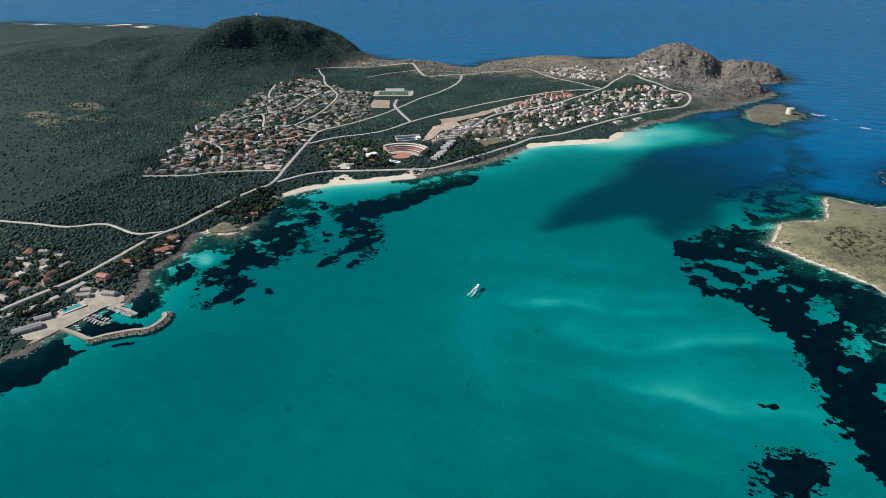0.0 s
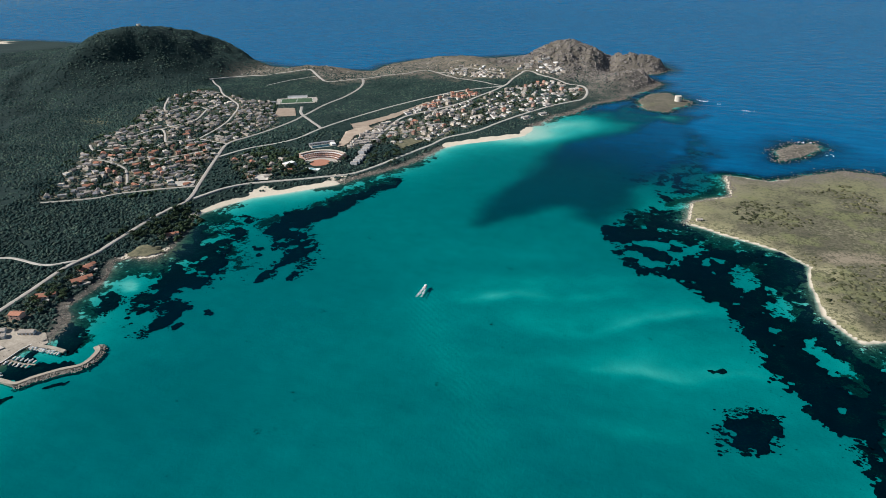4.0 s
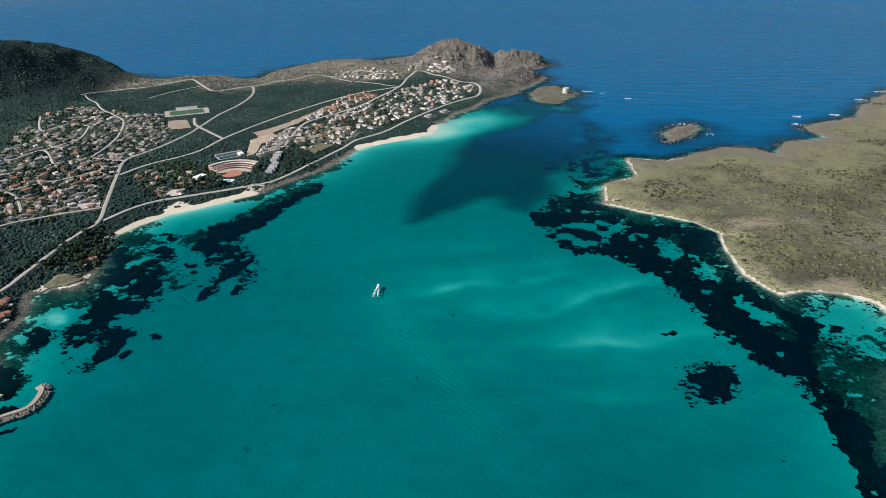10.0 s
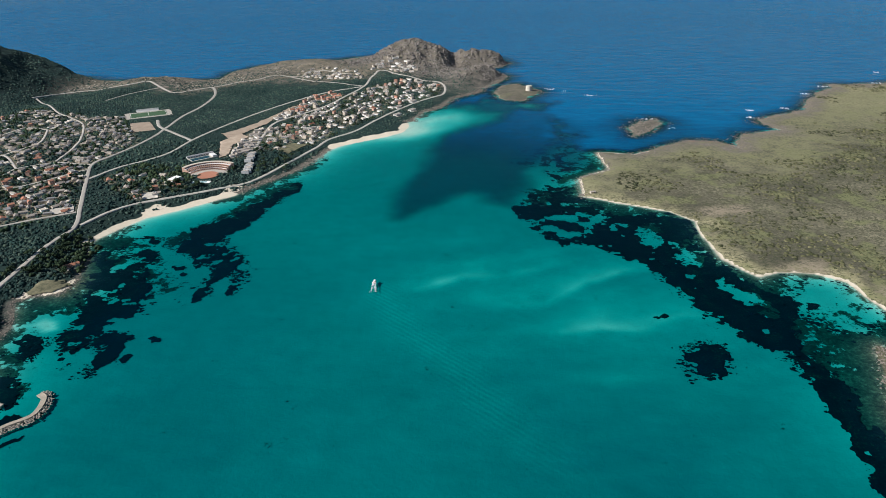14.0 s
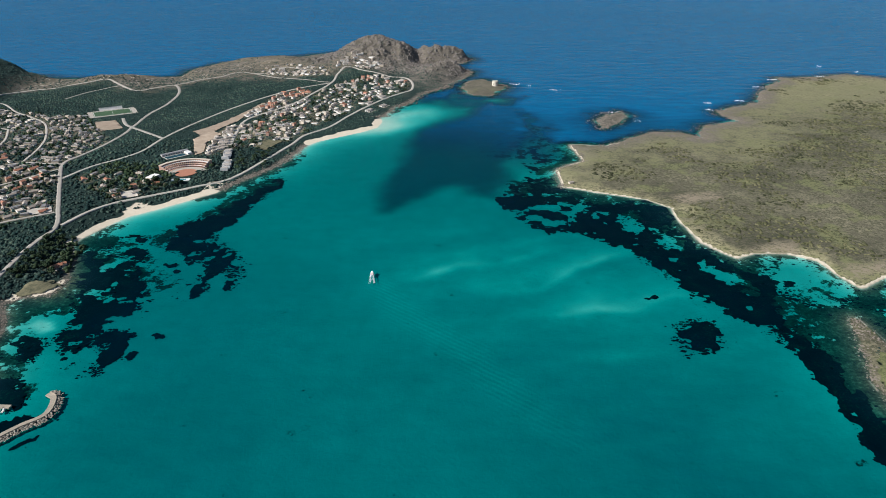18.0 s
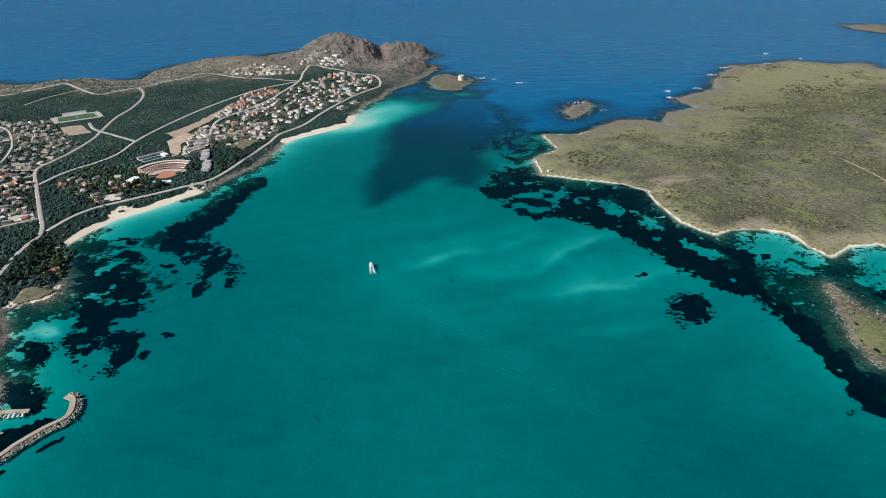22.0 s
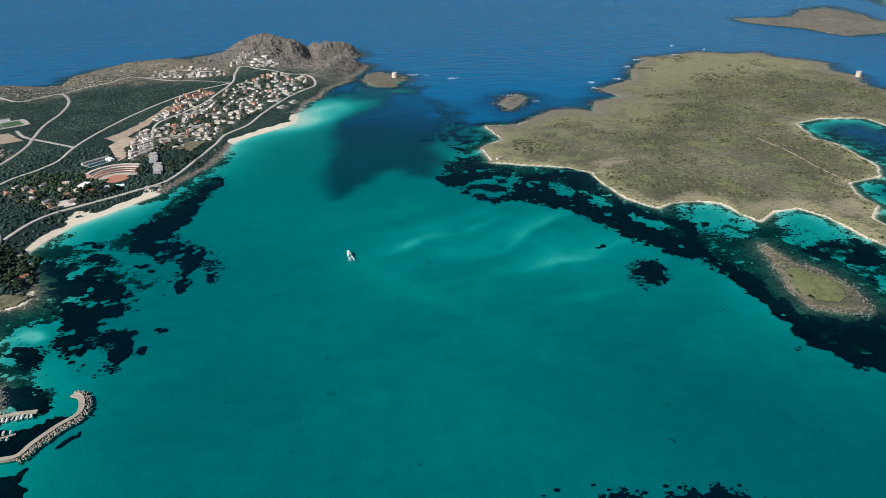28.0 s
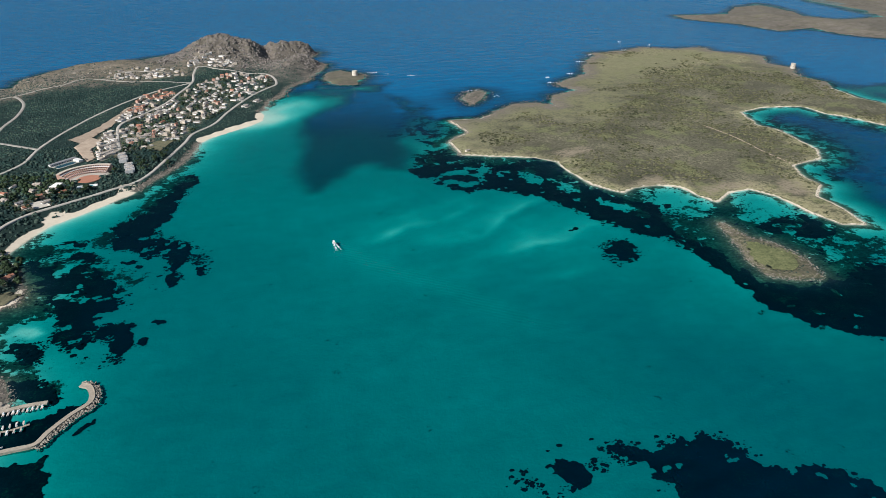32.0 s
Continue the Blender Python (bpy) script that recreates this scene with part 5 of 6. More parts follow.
# ---- stepped blocks and pool house ----
for (x, y), lng, turn in (((-628, 1014), 62, 103), ((-606, 940), 60, 102)):
    block = thing("terraced_apartments", "stepped row of pink and white flats with loggias", "building", pose(x, y, gz(x, y), 0, 0, turn), "stepped white blocks")
    for k in range(7):
        u = (k - 3) * lng / 7
        e = (2.5, -1.5, 1.0, -2.5, 2.0, 0, -2.0)[k]
        part("unit", Shape().box(u, e, -2, lng / 7 - 1.4, 14, 7.2 + 0.8 * (k % 2)), WHITE if k % 2 else CREAM, block)
        part("roof", Shape().box(u, e, 5.22 + 0.8 * (k % 2), lng / 7 - 1.6, 13.6, 0.3, 0, 0.96), (PALE_TILE, GREY_ROOF, PALE_TILE)[k % 3], block, "flat tiled roof")
        part("party_wall", Shape().box(u - lng / 14, e, -2, 0.5, 15, 8.6), WHITE, block)
        for fl in range(2):
            part("loggia", Shape().box(u, e - 7.05, fl * 3 + 0.3, lng / 7 - 2.0, 0.2, 2.2), GLASS, block, "dark loggia opening")
            part("loggia", Shape().box(u, e + 7.05, fl * 3 + 0.3, lng / 7 - 2.0, 0.2, 2.2), GLASS, block, "dark loggia opening")
x, y = -734, 1000
bath = thing("pool_complex", "large dark swimming pool with a white bath house", "swimming pool", pose(x, y, gz(x, y) + 0.4, 0, 0, 45))
part("deck", Shape().box(0, 0, -3, 62, 26, 3.1), PAVING, bath, "pale paved deck")
part("basin", Shape().box(-6, -2, 0.1, 42, 16, 0.08), POOL_DARK, bath, "dark pool water")
part("bath_house", Shape().box(0, 15, -3, 60, 7, 7), WHITE, bath)
part("roof", Shape().box(0, 15, 4, 61, 8, 0.4), GREY_ROOF, bath)
part("side_house", Shape().box(24, -1, -3, 10, 20, 6.5), WHITE, bath)
for i in range(10):
    part("window", Shape().box(-26 + i * 5.8, 11.45, 0.8, 3, 0.12, 1.8), GLASS, bath)

# ---- harbour ----
QUAY = [(-649, 92), (-650, 122), (-653, 150), (-651, 164), (-668, 168), (-690, 160), (-676, 112), (-664, 84), (-664, 40), (-654, 30), (-648, 60)]
quay = tagged(new("quay", Shape().prism(QUAY, -3, 1.5).mesh("quay", CONCRETE)), "pale concrete harbour quay with a dusty surface", "quay", kind="structure")
edge = Shape()
for (ax, ay), (bx, by) in zip(QUAY[:3], QUAY[1:4]):
    edge.box((ax + bx) / 2, (ay + by) / 2, 1.5, math.hypot(bx - ax, by - ay), 0.7, 0.35, math.atan2(by - ay, bx - ax))
part("kerb", edge, WHITE, quay, "pale stone kerb")

mole = thing("mole", "curved harbour mole with a pale walkway and boulder armour", "breakwater", pose(0, 0, 0))
line = dense(MOLE + [(-640, 94), (-652, 92)], 3.0)
def strip(pts, left, right, z0, z1):
    """One continuous slab along a line, between two offsets."""
    s = Shape()
    for i, (x, y) in enumerate(pts):
        (ax, ay), (bx, by) = pts[max(i - 1, 0)], pts[min(i + 1, len(pts) - 1)]
        l = math.hypot(bx - ax, by - ay) or 1
        nx, ny = -(by - ay) / l, (bx - ax) / l
        s.v += [(x + nx * o, y + ny * o, z) for o, z in ((right, z0), (right, z1), (left, z1), (left, z0))]
    n = len(pts)
    for i in range(n - 1):
        a, b = 4 * i, 4 * i + 4
        s.f += [(a + j, b + j, b + (j + 1) % 4, a + (j + 1) % 4) for j in range(4)]
    s.f += [(0, 1, 2, 3), tuple(4 * n - 1 - j for j in range(4))]
    return s


walkway, wall_ = strip(line, 3.2, -3.2, -3, 2.0), strip(line, 3.2, 2.5, 2.0, 2.9)
part("walkway", walkway, CONCRETE, mole, "pale concrete walkway")
part("parapet", wall_, CONCRETE, mole)


def stone(seed):
    """A rough angular boulder about 1 m in radius."""
    rng = np.random.RandomState(seed)
    bm = bmesh.new()
    bmesh.ops.create_icosphere(bm, subdivisions=1, radius=1.0)
    for v in bm.verts:
        v.co *= 0.75 + 0.5 * rng.rand()
        v.co.z *= 0.75
    me = bpy.data.meshes.new("boulder")
    bm.to_mesh(me)
    bm.free()
    me.materials.append(BOULDER)
    return me


STONES = [stone(s) for s in range(6)]
rng = random.Random(5)
seen = 0
for i, (x, y) in enumerate(line):
    (ax, ay), (bx, by) = line[max(i - 1, 0)], line[min(i + 1, len(line) - 1)]
    a = math.atan2(by - ay, bx - ax)
    nx, ny = -math.sin(a), math.cos(a)
    for k, (off, up) in enumerate(((4.3, 1.2), (6.0, 0.5), (7.9, -0.3), (9.6, -0.9))):
        for _ in range(2):
            if seen < 290:
                o = off + rng.uniform(-0.7, 0.7)
                d = rng.uniform(-1.5, 1.5)
                b = part("boulder", rng.choice(STONES), None, mole, at=pose(x + nx * o + math.cos(a) * d, y + ny * o + math.sin(a) * d, up, rng.uniform(0, 360), 0, rng.uniform(0, 360)))
                k_ = rng.uniform(1.0, 1.75)
                b.scale = (k_, k_ * rng.uniform(0.8, 1.2), k_ * 0.9)
                seen += 1

pier = thing("pier", "stone pier with a pale paved top", "pier", pose(0, 0, 0))
deck = strip(dense(PIER, 6.0), 2.7, -2.7, -3, 1.65)
part("deck", deck, CONCRETE, pier)
for i in range(9):
    part("bollard", Shape().lathe([(0.25, 1.6), (0.2, 2.1), (0.35, 2.2), (0.3, 2.4)], 8, -640 + i * 5, 162.5 + i * 0.45), STONE, pier)
jetty = thing("pontoon", "narrow floating wooden pontoon", "pontoon", pose(0, 0, 0))
for (ax, ay), (bx, by) in zip([(-652, 126)] + PONTOON, PONTOON):
    a = math.atan2(by - ay, bx - ax)
    l = math.hypot(bx - ax, by - ay)
    for k in range(int(l / 3)):
        u = (k + 0.5) / int(l / 3)
        part("plank_section", Shape().box(ax + (bx - ax) * u, ay + (by - ay) * u, 0.1, 2.9, 2.4, 0.6, a), WOOD, jetty)


def motorboat(long, cabin, label, group=""):
    """A small motor boat along +x at the origin."""
    b = thing("motorboat", label, "boat", pose(0, 0, -500), group)
    w = long * 0.32
    ring = [(-long / 2, -w / 2), (long * 0.15, -w / 2), (long * 0.38, -w * 0.32), (long / 2, 0), (long * 0.38, w * 0.32), (long * 0.15, w / 2), (-long / 2, w / 2)]
    part("hull", Shape().prism([(x * 0.92, y * 0.75) for x, y in ring], -0.4, 1.0, 1.12), HULL, b)
    part("deck", Shape().prism([(x * 0.86, y * 0.7) for x, y in ring], 1.0, 1.08), CREAM, b)
    if cabin:
        part("cabin", Shape().box(long * 0.05, 0, 1.05, long * 0.3, w * 0.6, 1.1, 0, 0.85), HULL, b)
        part("windscreen", Shape().box(long * 0.21, 0, 1.35, 0.15, w * 0.5, 0.6), GLASS, b)
    part("engine", Shape().box(-long / 2 - 0.3, 0, 0.2, 0.7, 0.6, 1.4), GLASS, b, "dark outboard engine")
    return b


small, middle = motorboat(6.5, False, "small white open motorboat moored in the harbour", "boats moored in the harbour"), motorboat(8.5, True, "white cabin motorboat moored in the harbour", "boats moored in the harbour")
for i in range(11):
    x = -648 + i * 4.6
    copy_thing(middle if i % 3 else small, pose(x, 159.5 + i * 0.3 - (1 if i % 2 else 0), 0, 0, 0, 88 + rng.uniform(-8, 8)))
for i in range(12):
    x = -646 + (i // 2) * 6.3
    s = 1 if i % 2 else -1
    copy_thing(small if i % 3 else middle, pose(x, 129.5 + (i // 2) * 0.8 + s * 5.2, 0, 0, 0, 90 * -s + 8))
for x, y, a in ((-640, 108, 30), (-634, 106, 35), (-628, 104, 20)):
    copy_thing(small, pose(x, y, 0, 0, 0, a))
for ob in (small, middle):
    for o in (*ob.children_recursive, ob):
        bpy.data.objects.remove(o)
cruiser = motorboat(13, True, "white motor cruiser under way on the bay")
cruiser.matrix_basis = pose(-243, 482, 0, 0, 0, 97)
part("flybridge", Shape().box(0.5, 0, 2.1, 4, 2.8, 0.9, 0, 0.9), HULL, cruiser)
wake = Shape()
wr = np.random.RandomState(8)
for i in range(420):
    u = wr.rand() ** 1.9 * 34
    side = wr.choice((-1, 1))
    v = side * (1.0 + u * 0.07) + wr.randn() * (0.5 + u * 0.02)
    c, s = math.cos(radians(97)), math.sin(radians(97))
    x, y = -243 + (-u + 4) * c - v * s, 482 + (-u + 4) * s + v * c
    r = (0.35 + wr.rand() * 0.7) * (1 - u / 60)
    wake.lathe([(r, 0.02), (r * 0.7, 0.16)], 6, x, y)
tagged(new("wake", wake.mesh("wake", FOAM)), "white foam wake behind the motor cruiser", "foam", kind="stuff")

# harbour sheds and pool
for (x, y), sx, sy, a, label in (((-682, 66), 34, 12, 70, "long grey-roofed harbour shed"), ((-691, 92), 20, 9, 70, "low grey-roofed harbour store"), ((-700, 155), 18, 8, 40, "low white harbour bar"),
                                 ((-676, 178), 20, 8, 25, "low pale harbour store"), ((-709, 165), 14, 8, 40, "small white harbour building")):
    shed = thing("harbour_shed", label, "shed", pose(x, y, gz(x, y) + 0.2, 0, 0, a), "harbour sheds")
    part("wall", Shape().box(0, 0, -2.5, sx, sy, 6), WHITE if "white" in label or "pale" in label else CREAM, shed)
    part("roof", Shape().gable(0, 0, 3.52, sx, sy, 1.3), GREY_ROOF if "grey" in label else PALE_TILE, shed)
    for i in range(int(sx / 5)):
        part("shutter", Shape().box(-sx / 2 + 3 + i * 5, -sy / 2 - 0.02, 0, 2.4, 0.1, 2.4), WOOD, shed)
    taken.append((x, y))
spool = thing("swimming_pool", "green-blue swimming pool with a pale deck", "swimming pool", pose(-684, 128, gz(-684, 128) + 1.0, 0, 0, 82))
part("deck", Shape().box(0, 0, -3, 34, 17, 3.0), PAVING, spool)
part("basin", Shape().box(0, 0, 0.0, 24, 9, 0.08), POOL_WATER, spool)

# ---- watch towers ----
def watch_tower(x, y, base, r, h, label, sides=20):
    t = thing("watch_tower", label, "tower", pose(x, y, base))
    body = part("body", Shape().lathe([(r * 1.12, -3), (r * 1.08, 0), (r, h * 0.6), (r * 0.97, h)], sides), STONE, t)
    part("cordon", Shape().lathe([(r * 1.0, h * 0.62), (r * 1.04, h * 0.64), (r * 1.0, h * 0.66)], sides), STONE, t)
    for i in range(sides):
        if i % 2:
            a = 2 * math.pi * i / sides
            part("merlon", Shape().box(r * 0.93 * math.cos(a), r * 0.93 * math.sin(a), h, 0.9, 1.5, 1.1, a), STONE, t)
    part("door", Shape().box(-r * 0.55, -r * 0.86, h * 0.35, 1.6, 0.8, 2.2, 0.55), GLASS, t, "dark raised doorway")
    part("window", Shape().box(r * 0.4, -r * 0.93, h * 0.55, 0.9, 0.7, 1.2, -0.4), GLASS, t)
    return t


watch_tower(2, 1754, gz(2, 1754), 9.5, 15, "squat round stone watch tower on the islet")
watch_tower(-1850, 1592, gz(-1850, 1592), 7, 11, "small ruined watch tower on the hilltop")
watch_tower(1500, 1432, max(gz(1500, 1432), 1), 8, 17, "round stone watch tower on the island shore")
hut = thing("stone_hut", "ruined ochre hut near the island point", "hut", pose(112, 868, gz(112, 868), 0, 0, 20))
part("wall", Shape().box(0, 0, -1, 10, 6, 4), CREAM, hut)
part("roof", Shape().gable(0, 0, 3.02, 10, 6, 1.2), PALE_TILE, hut)
part("door", Shape().box(3, -3.03, 0, 1.4, 0.1, 2.2), GLASS, hut)

# ---- rocks and foam ----
T_ = (1 + 5 ** 0.5) / 2
LOW_V = np.array([(-1, T_, 0), (1, T_, 0), (-1, -T_, 0), (1, -T_, 0), (0, -1, T_), (0, 1, T_), (0, -1, -T_), (0, 1, -T_), (T_, 0, -1), (T_, 0, 1), (-T_, 0, -1), (-T_, 0, 1)]) / 1.9
LOW_F = np.array([(0, 11, 5), (0, 5, 1), (0, 1, 7), (0, 7, 10), (0, 10, 11), (1, 5, 9), (5, 11, 4), (11, 10, 2), (10, 7, 6), (7, 1, 8),
                  (3, 9, 4), (3, 4, 2), (3, 2, 6), (3, 6, 8), (3, 8, 9), (4, 9, 5), (2, 4, 11), (6, 2, 10), (8, 6, 7), (9, 8, 1)])


def swarm(name, x, y, z, size, squash, mat, label, category, seed, rough=0.45, base=(LOW_V, LOW_F), kind="stuff", rounded=True):
    """Many small irregular lumps as one object."""
    rng = np.random.RandomState(seed)
    bv, bf = base
    n, k = len(x), len(bv)
    a = rng.rand(n) * 6.283
    c, s = np.cos(a)[:, None], np.sin(a)[:, None]
    jit = 1 + (rng.rand(n, k) - 0.5) * 2 * rough
    px, py, pz = bv[:, 0] * jit, bv[:, 1] * jit, bv[:, 2] * jit
    st = (0.75 + 0.5 * rng.rand(n))[:, None]
    sz = size[:, None]
    vx = (px * c - py * s * st) * sz + x[:, None]
    vy = (px * s + py * c * st) * sz + y[:, None]
    vz = pz * sz * squash + z[:, None]
    co = np.stack([vx, vy, vz], -1).reshape(-1, 3).astype(np.float32)
    f = (bf[None] + (np.arange(n) * k)[:, None, None]).reshape(-1, 3).astype(np.int32)
    me = bpy.data.meshes.new(name)
    me.vertices.add(len(co))
    me.vertices.foreach_set("co", co.ravel())
    me.loops.add(f.size)
    me.loops.foreach_set("vertex_index", f.ravel())
    me.polygons.add(len(f))
    me.polygons.foreach_set("loop_start", np.arange(0, f.size, 3, dtype=np.int32))
    me.polygons.foreach_set("use_smooth", np.full(len(f), rounded))
    me.update(calc_edges=True)
    me.materials.append(mat)
    return tagged(new(name, me), label, category, kind=kind)


def along(pts, n, spread, seed, closed=False):
    rng = np.random.RandomState(seed)
    line = np.array(dense(list(pts) + ([pts[0]] if closed else []), 4.0))
    k = rng.randint(0, len(line), n)
    return line[k, 0] + rng.randn(n) * spread, line[k, 1] + rng.randn(n) * spread


ROCK = mottled("shore_rock", (0.075, 0.064, 0.053), (0.29, 0.245, 0.20), 0.15)
for pts, n, spread, big, seed, label in ((BAY_SHORE[2:20], 1100, 5, 1.5, 1, "brown shore rocks along the bay"), (BAY_SHORE[25:] + CAPE_SHORE[:3], 1200, 6, 1.8, 2, "brown rocks below the beach road"),
                                         (CAPE_SHORE[5:20], 1900, 8, 2.5, 3, "jagged grey rocks round the cape"), (ISLAND_SOUTH[:4], 500, 6, 2.0, 4, "dark rocks at the island point"),
                                         (ISLAND_NORTH[5:], 4600, 12, 2.3, 5, "dark reef rocks on the island's open shore"), (SPIT + SPIT[:1], 700, 5, 1.6, 6, "pale stones round the small spit"),
                                         (TOWER_ISLET + TOWER_ISLET[:1], 800, 6, 1.9, 7, "brown rocks round the tower islet"), (ROCK_ISLET + ROCK_ISLET[:1], 700, 12, 2.4, 8, "bare brown reef islet rocks"),
                                         (ISLAND_SOUTH[18:32], 500, 5, 1.6, 9, "pale stones on the island's inner shore")):
    x, y = along(pts, n, spread, seed)
    ok = land_distance(x, y)[4] > 24
    x, y = x[ok], y[ok]
    n = len(x)
    swarm("shore_rocks", x, y, np.maximum(lay(x, y), -0.6), big * (0.35 + 0.75 * np.random.RandomState(seed).rand(n) ** 2), 0.6, ROCK, label, "rocks", seed, rounded=False)
cr = np.random.RandomState(61)
x, y = -640 + 600 * cr.rand(20000), 1840 + 570 * cr.rand(20000)
d = land_distance(x, y)[1]
ok = (d > 1) & (cr.rand(20000) < smooth(1840, 2060, y + 0.35 * x + 150 + 160 * fbm(x, y, 90, 62, 4))) & (cr.rand(20000) < 0.5)
for a, b in taken:
    ok &= (x - a) ** 2 + (y - b) ** 2 > 150
x, y = x[ok], y[ok]
s = 1.3 + 4.2 * cr.rand(len(x)) ** 3
CRAG = mottled("headland_rock", (0.06, 0.054, 0.05), (0.27, 0.235, 0.205), 0.06)
swarm("headland_crags", x, y, lay(x, y) - s * 0.15, s, 0.85, CRAG, "jagged grey-brown crags over the headland", "rocks", 63, 0.55, rounded=False)
n = 5200
x, y = -1480 + 780 * cr.rand(n), 1560 + 460 * cr.rand(n)
up = y - ridge_line(x)
ok = (land_distance(x, y)[1] > 1) & (cr.rand(n) < 0.55 * smooth(0, 50, up + 50 * fbm(x, y, 40, 64, 3))) & (fbm(x, y, 55, 65, 4) > -0.05)
for a, b in taken:
    ok &= (x - a) ** 2 + (y - b) ** 2 > 150
for road in ALL_ROADS:
    ok &= line_distance(road, x, y) > 8
x, y = x[ok], y[ok]
s = 1.2 + 4.0 * cr.rand(len(x)) ** 2.5
swarm("ridge_outcrops", x, y, lay(x, y) - s * 0.2, s, 0.5, BOULDER, "pale rock outcrops along the ridge", "rocks", 66, 0.55, rounded=False)
fr = np.random.RandomState(70)
x, y = np.concatenate([-4088 + 34 * fr.randn(60), -3575 + 14 * fr.randn(20)]), np.concatenate([2113 + 14 * fr.randn(60), 2400 + 8 * fr.randn(20)])
swarm("far_reef", x, y, np.full(len(x), 0.5), 5 + 5 * fr.rand(len(x)), 0.4, CRAG, "low dark reef islets far out at sea", "rocks", 71, rounded=False)
rr = np.random.RandomState(77)
foam_x, foam_y = [], []
for x, y, n in ((69, 1790, 40), (112, 1765, 14), (184, 1709, 40), (313, 1437, 26), (361, 1352, 10), (844, 1763, 40), (615, 1550, 40), (718, 1579, 26), (596, 1470, 26), (1210, 2119, 30), (1286, 2015, 20), (940, 1880, 40), (1120, 1935, 30)):
    n = n // 2
    foam_x += list(x + rr.randn(n) * 8)
    foam_y += list(y + rr.randn(n) * 4)
fx, fy = np.array(foam_x), np.array(foam_y)
swarm("surf", fx, fy, np.full(len(fx), 0.1), 0.9 + 1.5 * rr.rand(len(fx)), 0.22, FOAM, "white surf breaking over the reefs", "surf", 78)


# ---- plants ----
BUD_V = np.array([(math.cos(i * 1.0472), math.sin(i * 1.0472), -0.35) for i in range(6)] + [(0.55 * math.cos(i * 2.0944 + 0.5), 0.55 * math.sin(i * 2.0944 + 0.5), 0.62) for i in range(3)])
BUD_F = np.array([(0, 1, 6), (1, 2, 7), (2, 3, 7), (3, 4, 8), (4, 5, 8), (5, 0, 6), (1, 7, 6), (3, 8, 7), (5, 6, 8), (6, 7, 8)])
DOME = (LOW_V, np.array([f for f in LOW_F if LOW_V[f][:, 2].mean() > -0.35]))
TAKEN = np.array(taken)
PATCHES = (DIRT, LOT_A, LOT_B, FIELD, COURT, PITCH, QUAY, HARBOUR_GROUND, HEADLAND_LAWN, EARTH)


def free_ground(x, y, road_gap=6.0, house_gap=9.0):
    ok = np.ones(len(x), bool)
    for r in ALL_ROADS:
        ok &= line_distance(r, x, y) > road_gap
    for i in range(0, len(TAKEN)):
        ok &= (x - TAKEN[i, 0]) ** 2 + (y - TAKEN[i, 1]) ** 2 > house_gap ** 2
    for ring in PATCHES:
        ok &= inside(ring, x, y) < -2
    hr, ha = np.hypot(x - hx, y - hy), np.degrees(np.arctan2(y - hy, x - hx))
    ok &= (hr > 68) | (((ha < 50) | (ha > 172)) & (np.hypot(x - hx + 3, y - hy + 10) > 21) & ((np.abs(x - hx) > 22) | (np.abs(y - hy + 34) > 10)))
    ok &= (np.abs(x + 617 + 0.25 * (y - 980)) > 15) | (np.abs(y - 980) > 76)
    ok &= np.hypot(x + 734, y - 1000) > 34
    ok &= np.hypot(x - px, y - py) > 62
    return ok


def scatter(box, n, seed):
    r = np.random.RandomState(seed)
    return box[0] + (box[2] - box[0]) * r.rand(n), box[1] + (box[3] - box[1]) * r.rand(n)


def maquis(box, n, size, seed, label, clear=0.0, bareness=0.88, mat=MAQUIS, squash=0.75, base=None):
    x, y = scatter(box, n, seed)
    d, main, isle, rest, beach = land_distance(x, y)
    cover = fbm(x, y, 90, 500, 4)
    bare = np.maximum(0.85 * smooth(-90, 40, y - ridge_line(x) + 60 * fbm(x, y, 40, 71, 4)) * smooth(-1560, -1440, x), smooth(1750, 2050, y + 0.5 * x + fbm(x, y, 40, 71, 4) * 130 + 100) * smooth(-1050, -700, x))
    r = np.random.RandomState(seed + 1)
    ok = (main > 11) & (beach > 21) & (cover > -0.62 + clear) & (r.rand(n) > bare * bareness) & free_ground(x, y)
    x, y = x[ok], y[ok]
    s = size * (0.4 + 1.1 * r.rand(len(x)) ** 2.2)
    swarm("maquis", x, y, lay(x, y) + s * 0.15, s, squash, mat, label, "maquis", seed, base=base or DOME)


BUD = (BUD_V, BUD_F)
maquis((-1060, -150, -640, 560), 26000, 2.4, 1, "dense dark maquis bushes behind the harbour")
maquis((-1100, 520, -480, 1120), 14000, 2.7, 2, "dark maquis and gardens round the lower village")
maquis((-1100, 1100, -280, 1900), 30000, 2.2, 3, "dark green maquis between the roads", base=BUD)
maquis((-1500, 500, -1060, 1500), 20000, 2.6, 4, "dark maquis round the upper village", -0.1, base=BUD)
maquis((-2500, 900, -1400, 1950), 30000, 3.0, 5, "dense maquis over the watch-tower hill", -0.3, squash=0.6, base=BUD)
maquis((-2600, -400, -1060, 950), 34000, 2.9, 6, "dense maquis on the southern slope", -0.3, squash=0.6, base=BUD)
maquis((-1300, 1500, -300, 2350), 15000, 2.3, 7, "low scrub on the ridge and headland", 0.0, 0.74, base=BUD)
maquis((-520, 1640, -170, 2000), 3200, 2.0, 9, "low bushes between the rocks of the headland", 0.35, 0.3, base=BUD)
maquis((-720, 760, -560, 960), 1500, 1.9, 10, "garden shrubs round the hotel", -0.3)
maquis((-1420, 1470, -1060, 1800), 9000, 2.3, 8, "dark maquis below the ridge track", base=BUD)


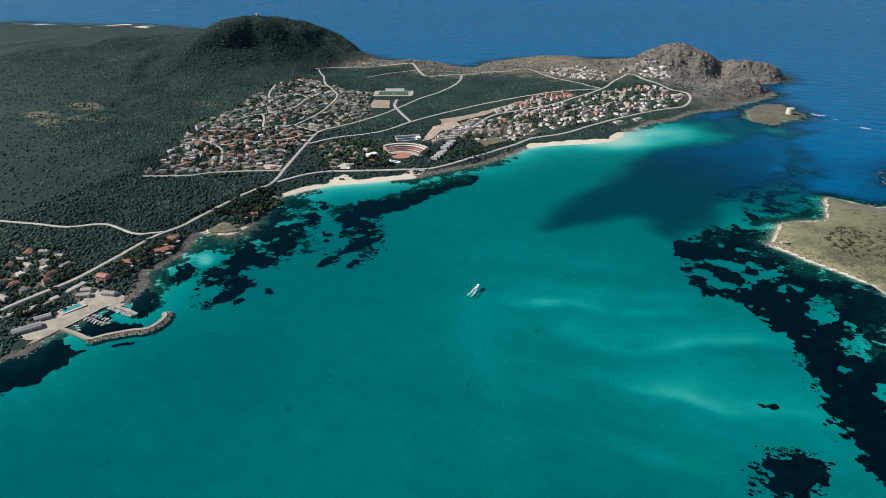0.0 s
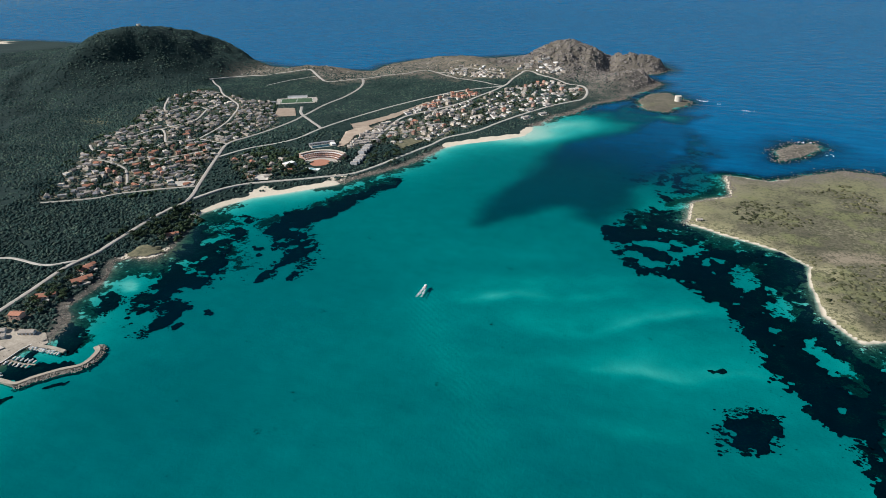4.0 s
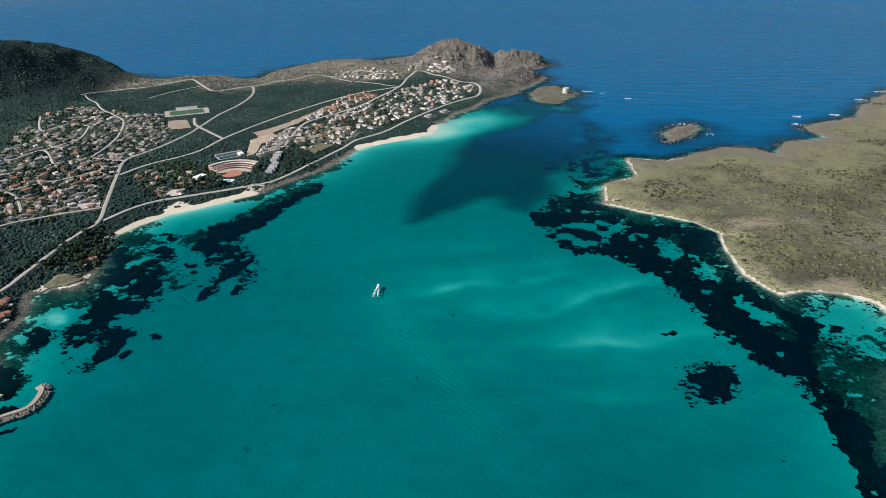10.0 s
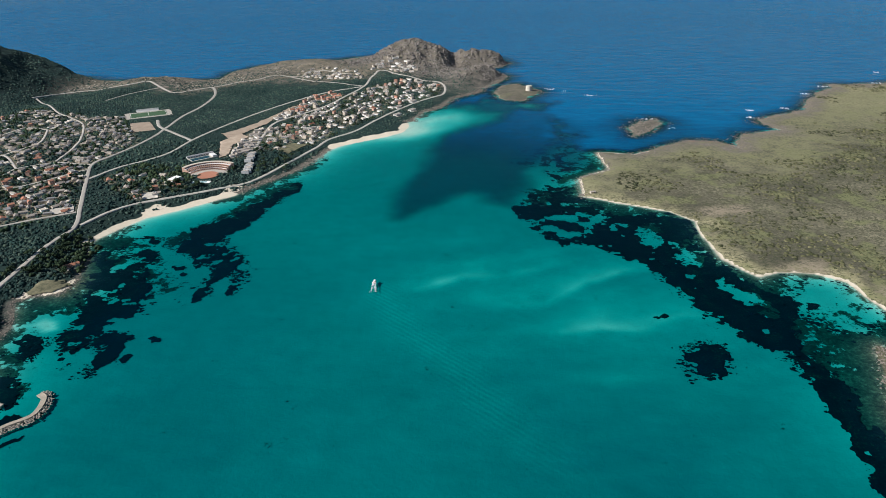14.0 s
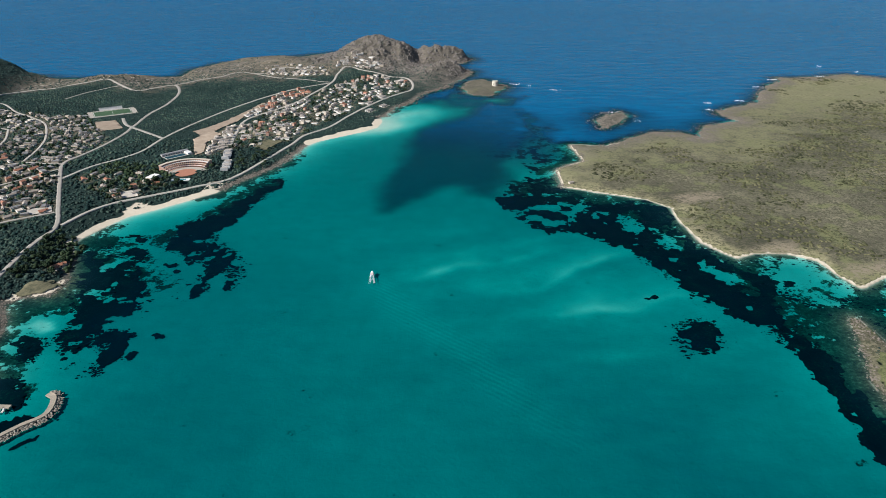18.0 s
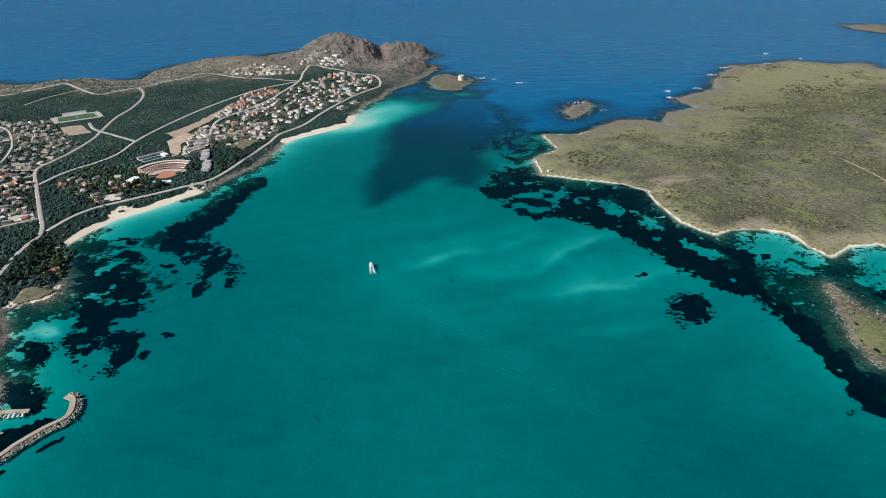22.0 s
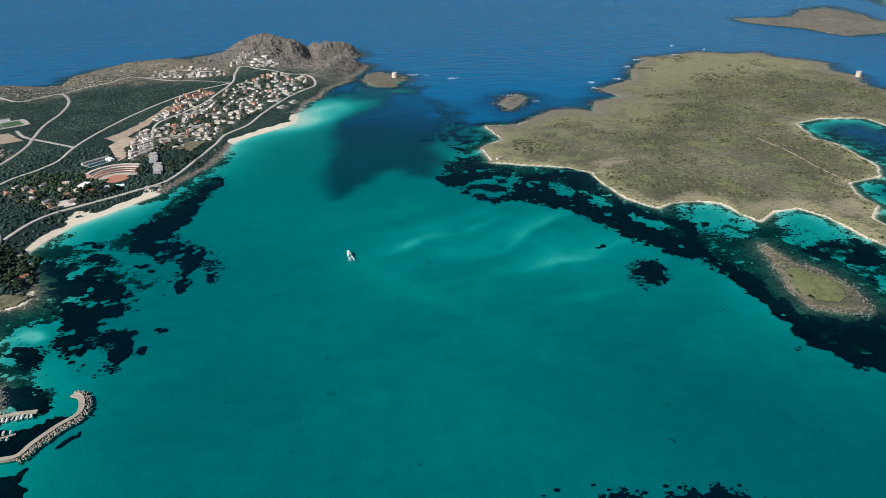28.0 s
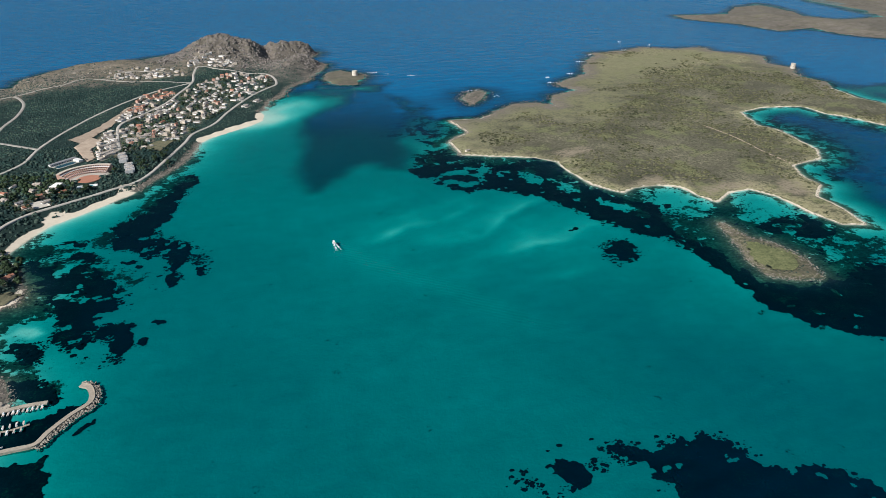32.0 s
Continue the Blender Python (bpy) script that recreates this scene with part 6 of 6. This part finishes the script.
def groves(ring, n, size, seed, label):
    """Closely grown dark garden trees between the houses, past counting."""
    r = np.random.RandomState(seed)
    xs, ys = [p[0] for p in ring], [p[1] for p in ring]
    x, y = min(xs) + (max(xs) - min(xs)) * r.rand(n), min(ys) + (max(ys) - min(ys)) * r.rand(n)
    ok = (inside(ring, x, y) > -12) & free_ground(x, y, 9.0, 9.5) & (fbm(x, y, 38, 530 + seed, 3) > -0.12)
    x, y = x[ok], y[ok]
    s = size * (0.55 + 0.75 * r.rand(len(x)))
    swarm("grove", x, y, lay(x, y) + 0.55 * s, s, 0.95, PINE, label, "trees", seed + 800, 0.5)


groves(WEST_VILLAGE, 5200, 3.0, 1, "dark garden trees packed between the village houses")
groves(CAPE_VILLAGE, 1900, 2.8, 2, "dark garden trees between the holiday houses")
groves(HOTEL_GROVE, 500, 3.2, 3, "dark pines round the bungalows of the hotel")
groves([(-905, 60), (-905, 215), (-765, 190), (-760, 60)], 500, 2.8, 4, "dark trees round the houses behind the harbour")
groves([(-800, 420), (-700, 420), (-730, 560), (-790, 610)], 420, 3.0, 5, "dark pine wood behind the rocky headland")

# trodden yards round the houses
yard = np.zeros(GX.shape)
for a, b in taken:
    i0, i1 = np.searchsorted(XS, (a - 24, a + 24))
    j0, j1 = np.searchsorted(YS, (b - 24, b + 24))
    yard[j0:j1, i0:i1] = np.maximum(yard[j0:j1, i0:i1], smooth(23, 11, np.hypot(GX[j0:j1, i0:i1] - a, GY[j0:j1, i0:i1] - b) + 7 * rim[j0:j1, i0:i1]))
attribute(ground.data, "yard", 0.85 * yard)

x, y = scatter((80, 280, 1560, 1990), 44000, 41)
d = inside(FLAT_ISLAND, x, y)
r = np.random.RandomState(42)
cover = 1.3 * fbm(x, y, 120, 520, 5) + 0.25 * fbm(x, y, 30, 521, 3)
ok = (d > 9) & (cover + 0.35 * fbm(x, y, 14, 522, 2) > -0.12 + 0.3 * smooth(1450, 1800, y) + 0.6 * smooth(190, 30, line_distance(lush_line, x, y) + fbm(x, y, 40, 71, 4) * 130) + 0.25 * smooth(90, 20, d) + 1.2 * np.maximum.reduce([smooth(-10, 14, inside(p, x, y)) for p in BARE]))
x, y = x[ok], y[ok]
s = (1.2 + 2.2 * r.rand(len(x)) ** 2) * (1 + y / 3000)
swarm("island_scrub", x, y, lay(x, y) + 0.1, s, 0.5, SCRUB, "low olive scrub over the flat island", "scrub", 43, base=DOME)
x, y = scatter((360, 160, 450, 370), 900, 45)
ok = (inside(SPIT, x, y) > 12)
x, y = x[ok], y[ok]
swarm("spit_scrub", x, y, lay(x, y) + 0.1, 0.6 + 0.9 * np.random.RandomState(4).rand(len(x)), 0.5, MAQUIS, "low green scrub on the small spit", "scrub", 46)


def tree(seed, tall, mat, label):
    """A coastal pine or oak: leaning trunk, limbs and a ragged crown of clumps."""
    rng = np.random.RandomState(seed)
    t = thing("tree", label, "tree", pose(0, 0, -500), "trees of the coastal strip")
    trunk = Shape()
    lean = rng.randn(2) * 0.06 * tall
    rings = [(0.05 * tall * (1 - 0.6 * k / 4), k / 4 * tall * 0.6) for k in range(5)]
    trunk.lathe([(rings[0][0] * 1.4, -1.0)] + rings, 7)
    trunk.v = [(x + lean[0] * max(z, 0) / tall, y + lean[1] * max(z, 0) / tall, z) for x, y, z in trunk.v]
    cx, cy, cz = [], [], []
    for i in range(5):
        a = i * 1.257 + rng.rand()
        l = tall * (0.22 + 0.12 * rng.rand())
        z0 = tall * (0.38 + 0.16 * rng.rand())
        ex, ey, ez = l * math.cos(a), l * math.sin(a), tall * 0.22
        limb = Shape().lathe([(0.018 * tall, 0), (0.008 * tall, 1)], 5)
        k = len(trunk.v)
        trunk.v += [(x + ex * z, y + ey * z, z0 + ez * z) for x, y, z in limb.v]
        trunk.f += [tuple(k + q for q in f) for f in limb.f]
        for _ in range(9):
            q = rng.randn(3) * 0.11 * tall
            cx.append(ex + q[0])
            cy.append(ey + q[1])
            cz.append(z0 + ez + q[2] * 0.55 + 0.06 * tall)
    for _ in range(10):
        q = rng.randn(3) * 0.12 * tall
        cx.append(q[0])
        cy.append(q[1])
        cz.append(tall * 0.82 + q[2] * 0.5)
    part("trunk", trunk, BARK, t)
    crown = swarm("crown", np.array(cx), np.array(cy), np.array(cz), tall * (0.07 + 0.07 * rng.rand(len(cx))), 0.7, mat, "", "", seed, 0.5, kind="")
    for key in ("label", "category", "kind"):
        if key in crown:
            del crown[key]
    crown.parent = t
    return t


TREES = [tree(1, 8.5, PINE, "dark umbrella pine with a ragged crown"), tree(2, 7.0, PINE, "dark bushy evergreen oak"), tree(3, 10.0, PINE, "tall dark coastal pine"), tree(4, 6.0, MAQUIS, "small olive-green garden tree")]
r = random.Random(31)
planted = 0
for ring, count in (((( -800, 430), (-690, 430), (-720, 560), (-790, 600)), 48), (HOTEL_GROVE, 48), (((-640, 900), (-530, 930), (-500, 1080), (-600, 1130), (-640, 1060)), 44),
                    (((-740, 210), (-700, 220), (-720, 350), (-770, 330)), 45), (WEST_GREEN, 46), (CAPE_VILLAGE, 40), (((-735, 60), (-700, 90), (-705, 140), (-745, 160)), 24), (((-760, 780), (-690, 760), (-650, 830), (-720, 850)), 26)):
    xs = np.array([r.uniform(min(p[0] for p in ring), max(p[0] for p in ring)) for _ in range(count * 5)])
    ys = np.array([r.uniform(min(p[1] for p in ring), max(p[1] for p in ring)) for _ in range(count * 5)])
    ok = (inside(list(ring), xs, ys) > 0) & free_ground(xs, ys, 7, 9) & (land_distance(xs, ys)[1] > 14)
    for x, y in list(zip(xs[ok], ys[ok]))[:count]:
        o = copy_thing(r.choice(TREES), pose(x, y, gz(x, y) - 0.1, 0, 0, r.uniform(0, 360)))
        k = r.uniform(0.75, 1.3)
        o.scale = (k, k, k * r.uniform(0.85, 1.1))
for t in TREES:
    for o in (*t.children_recursive, t):
        bpy.data.objects.remove(o)
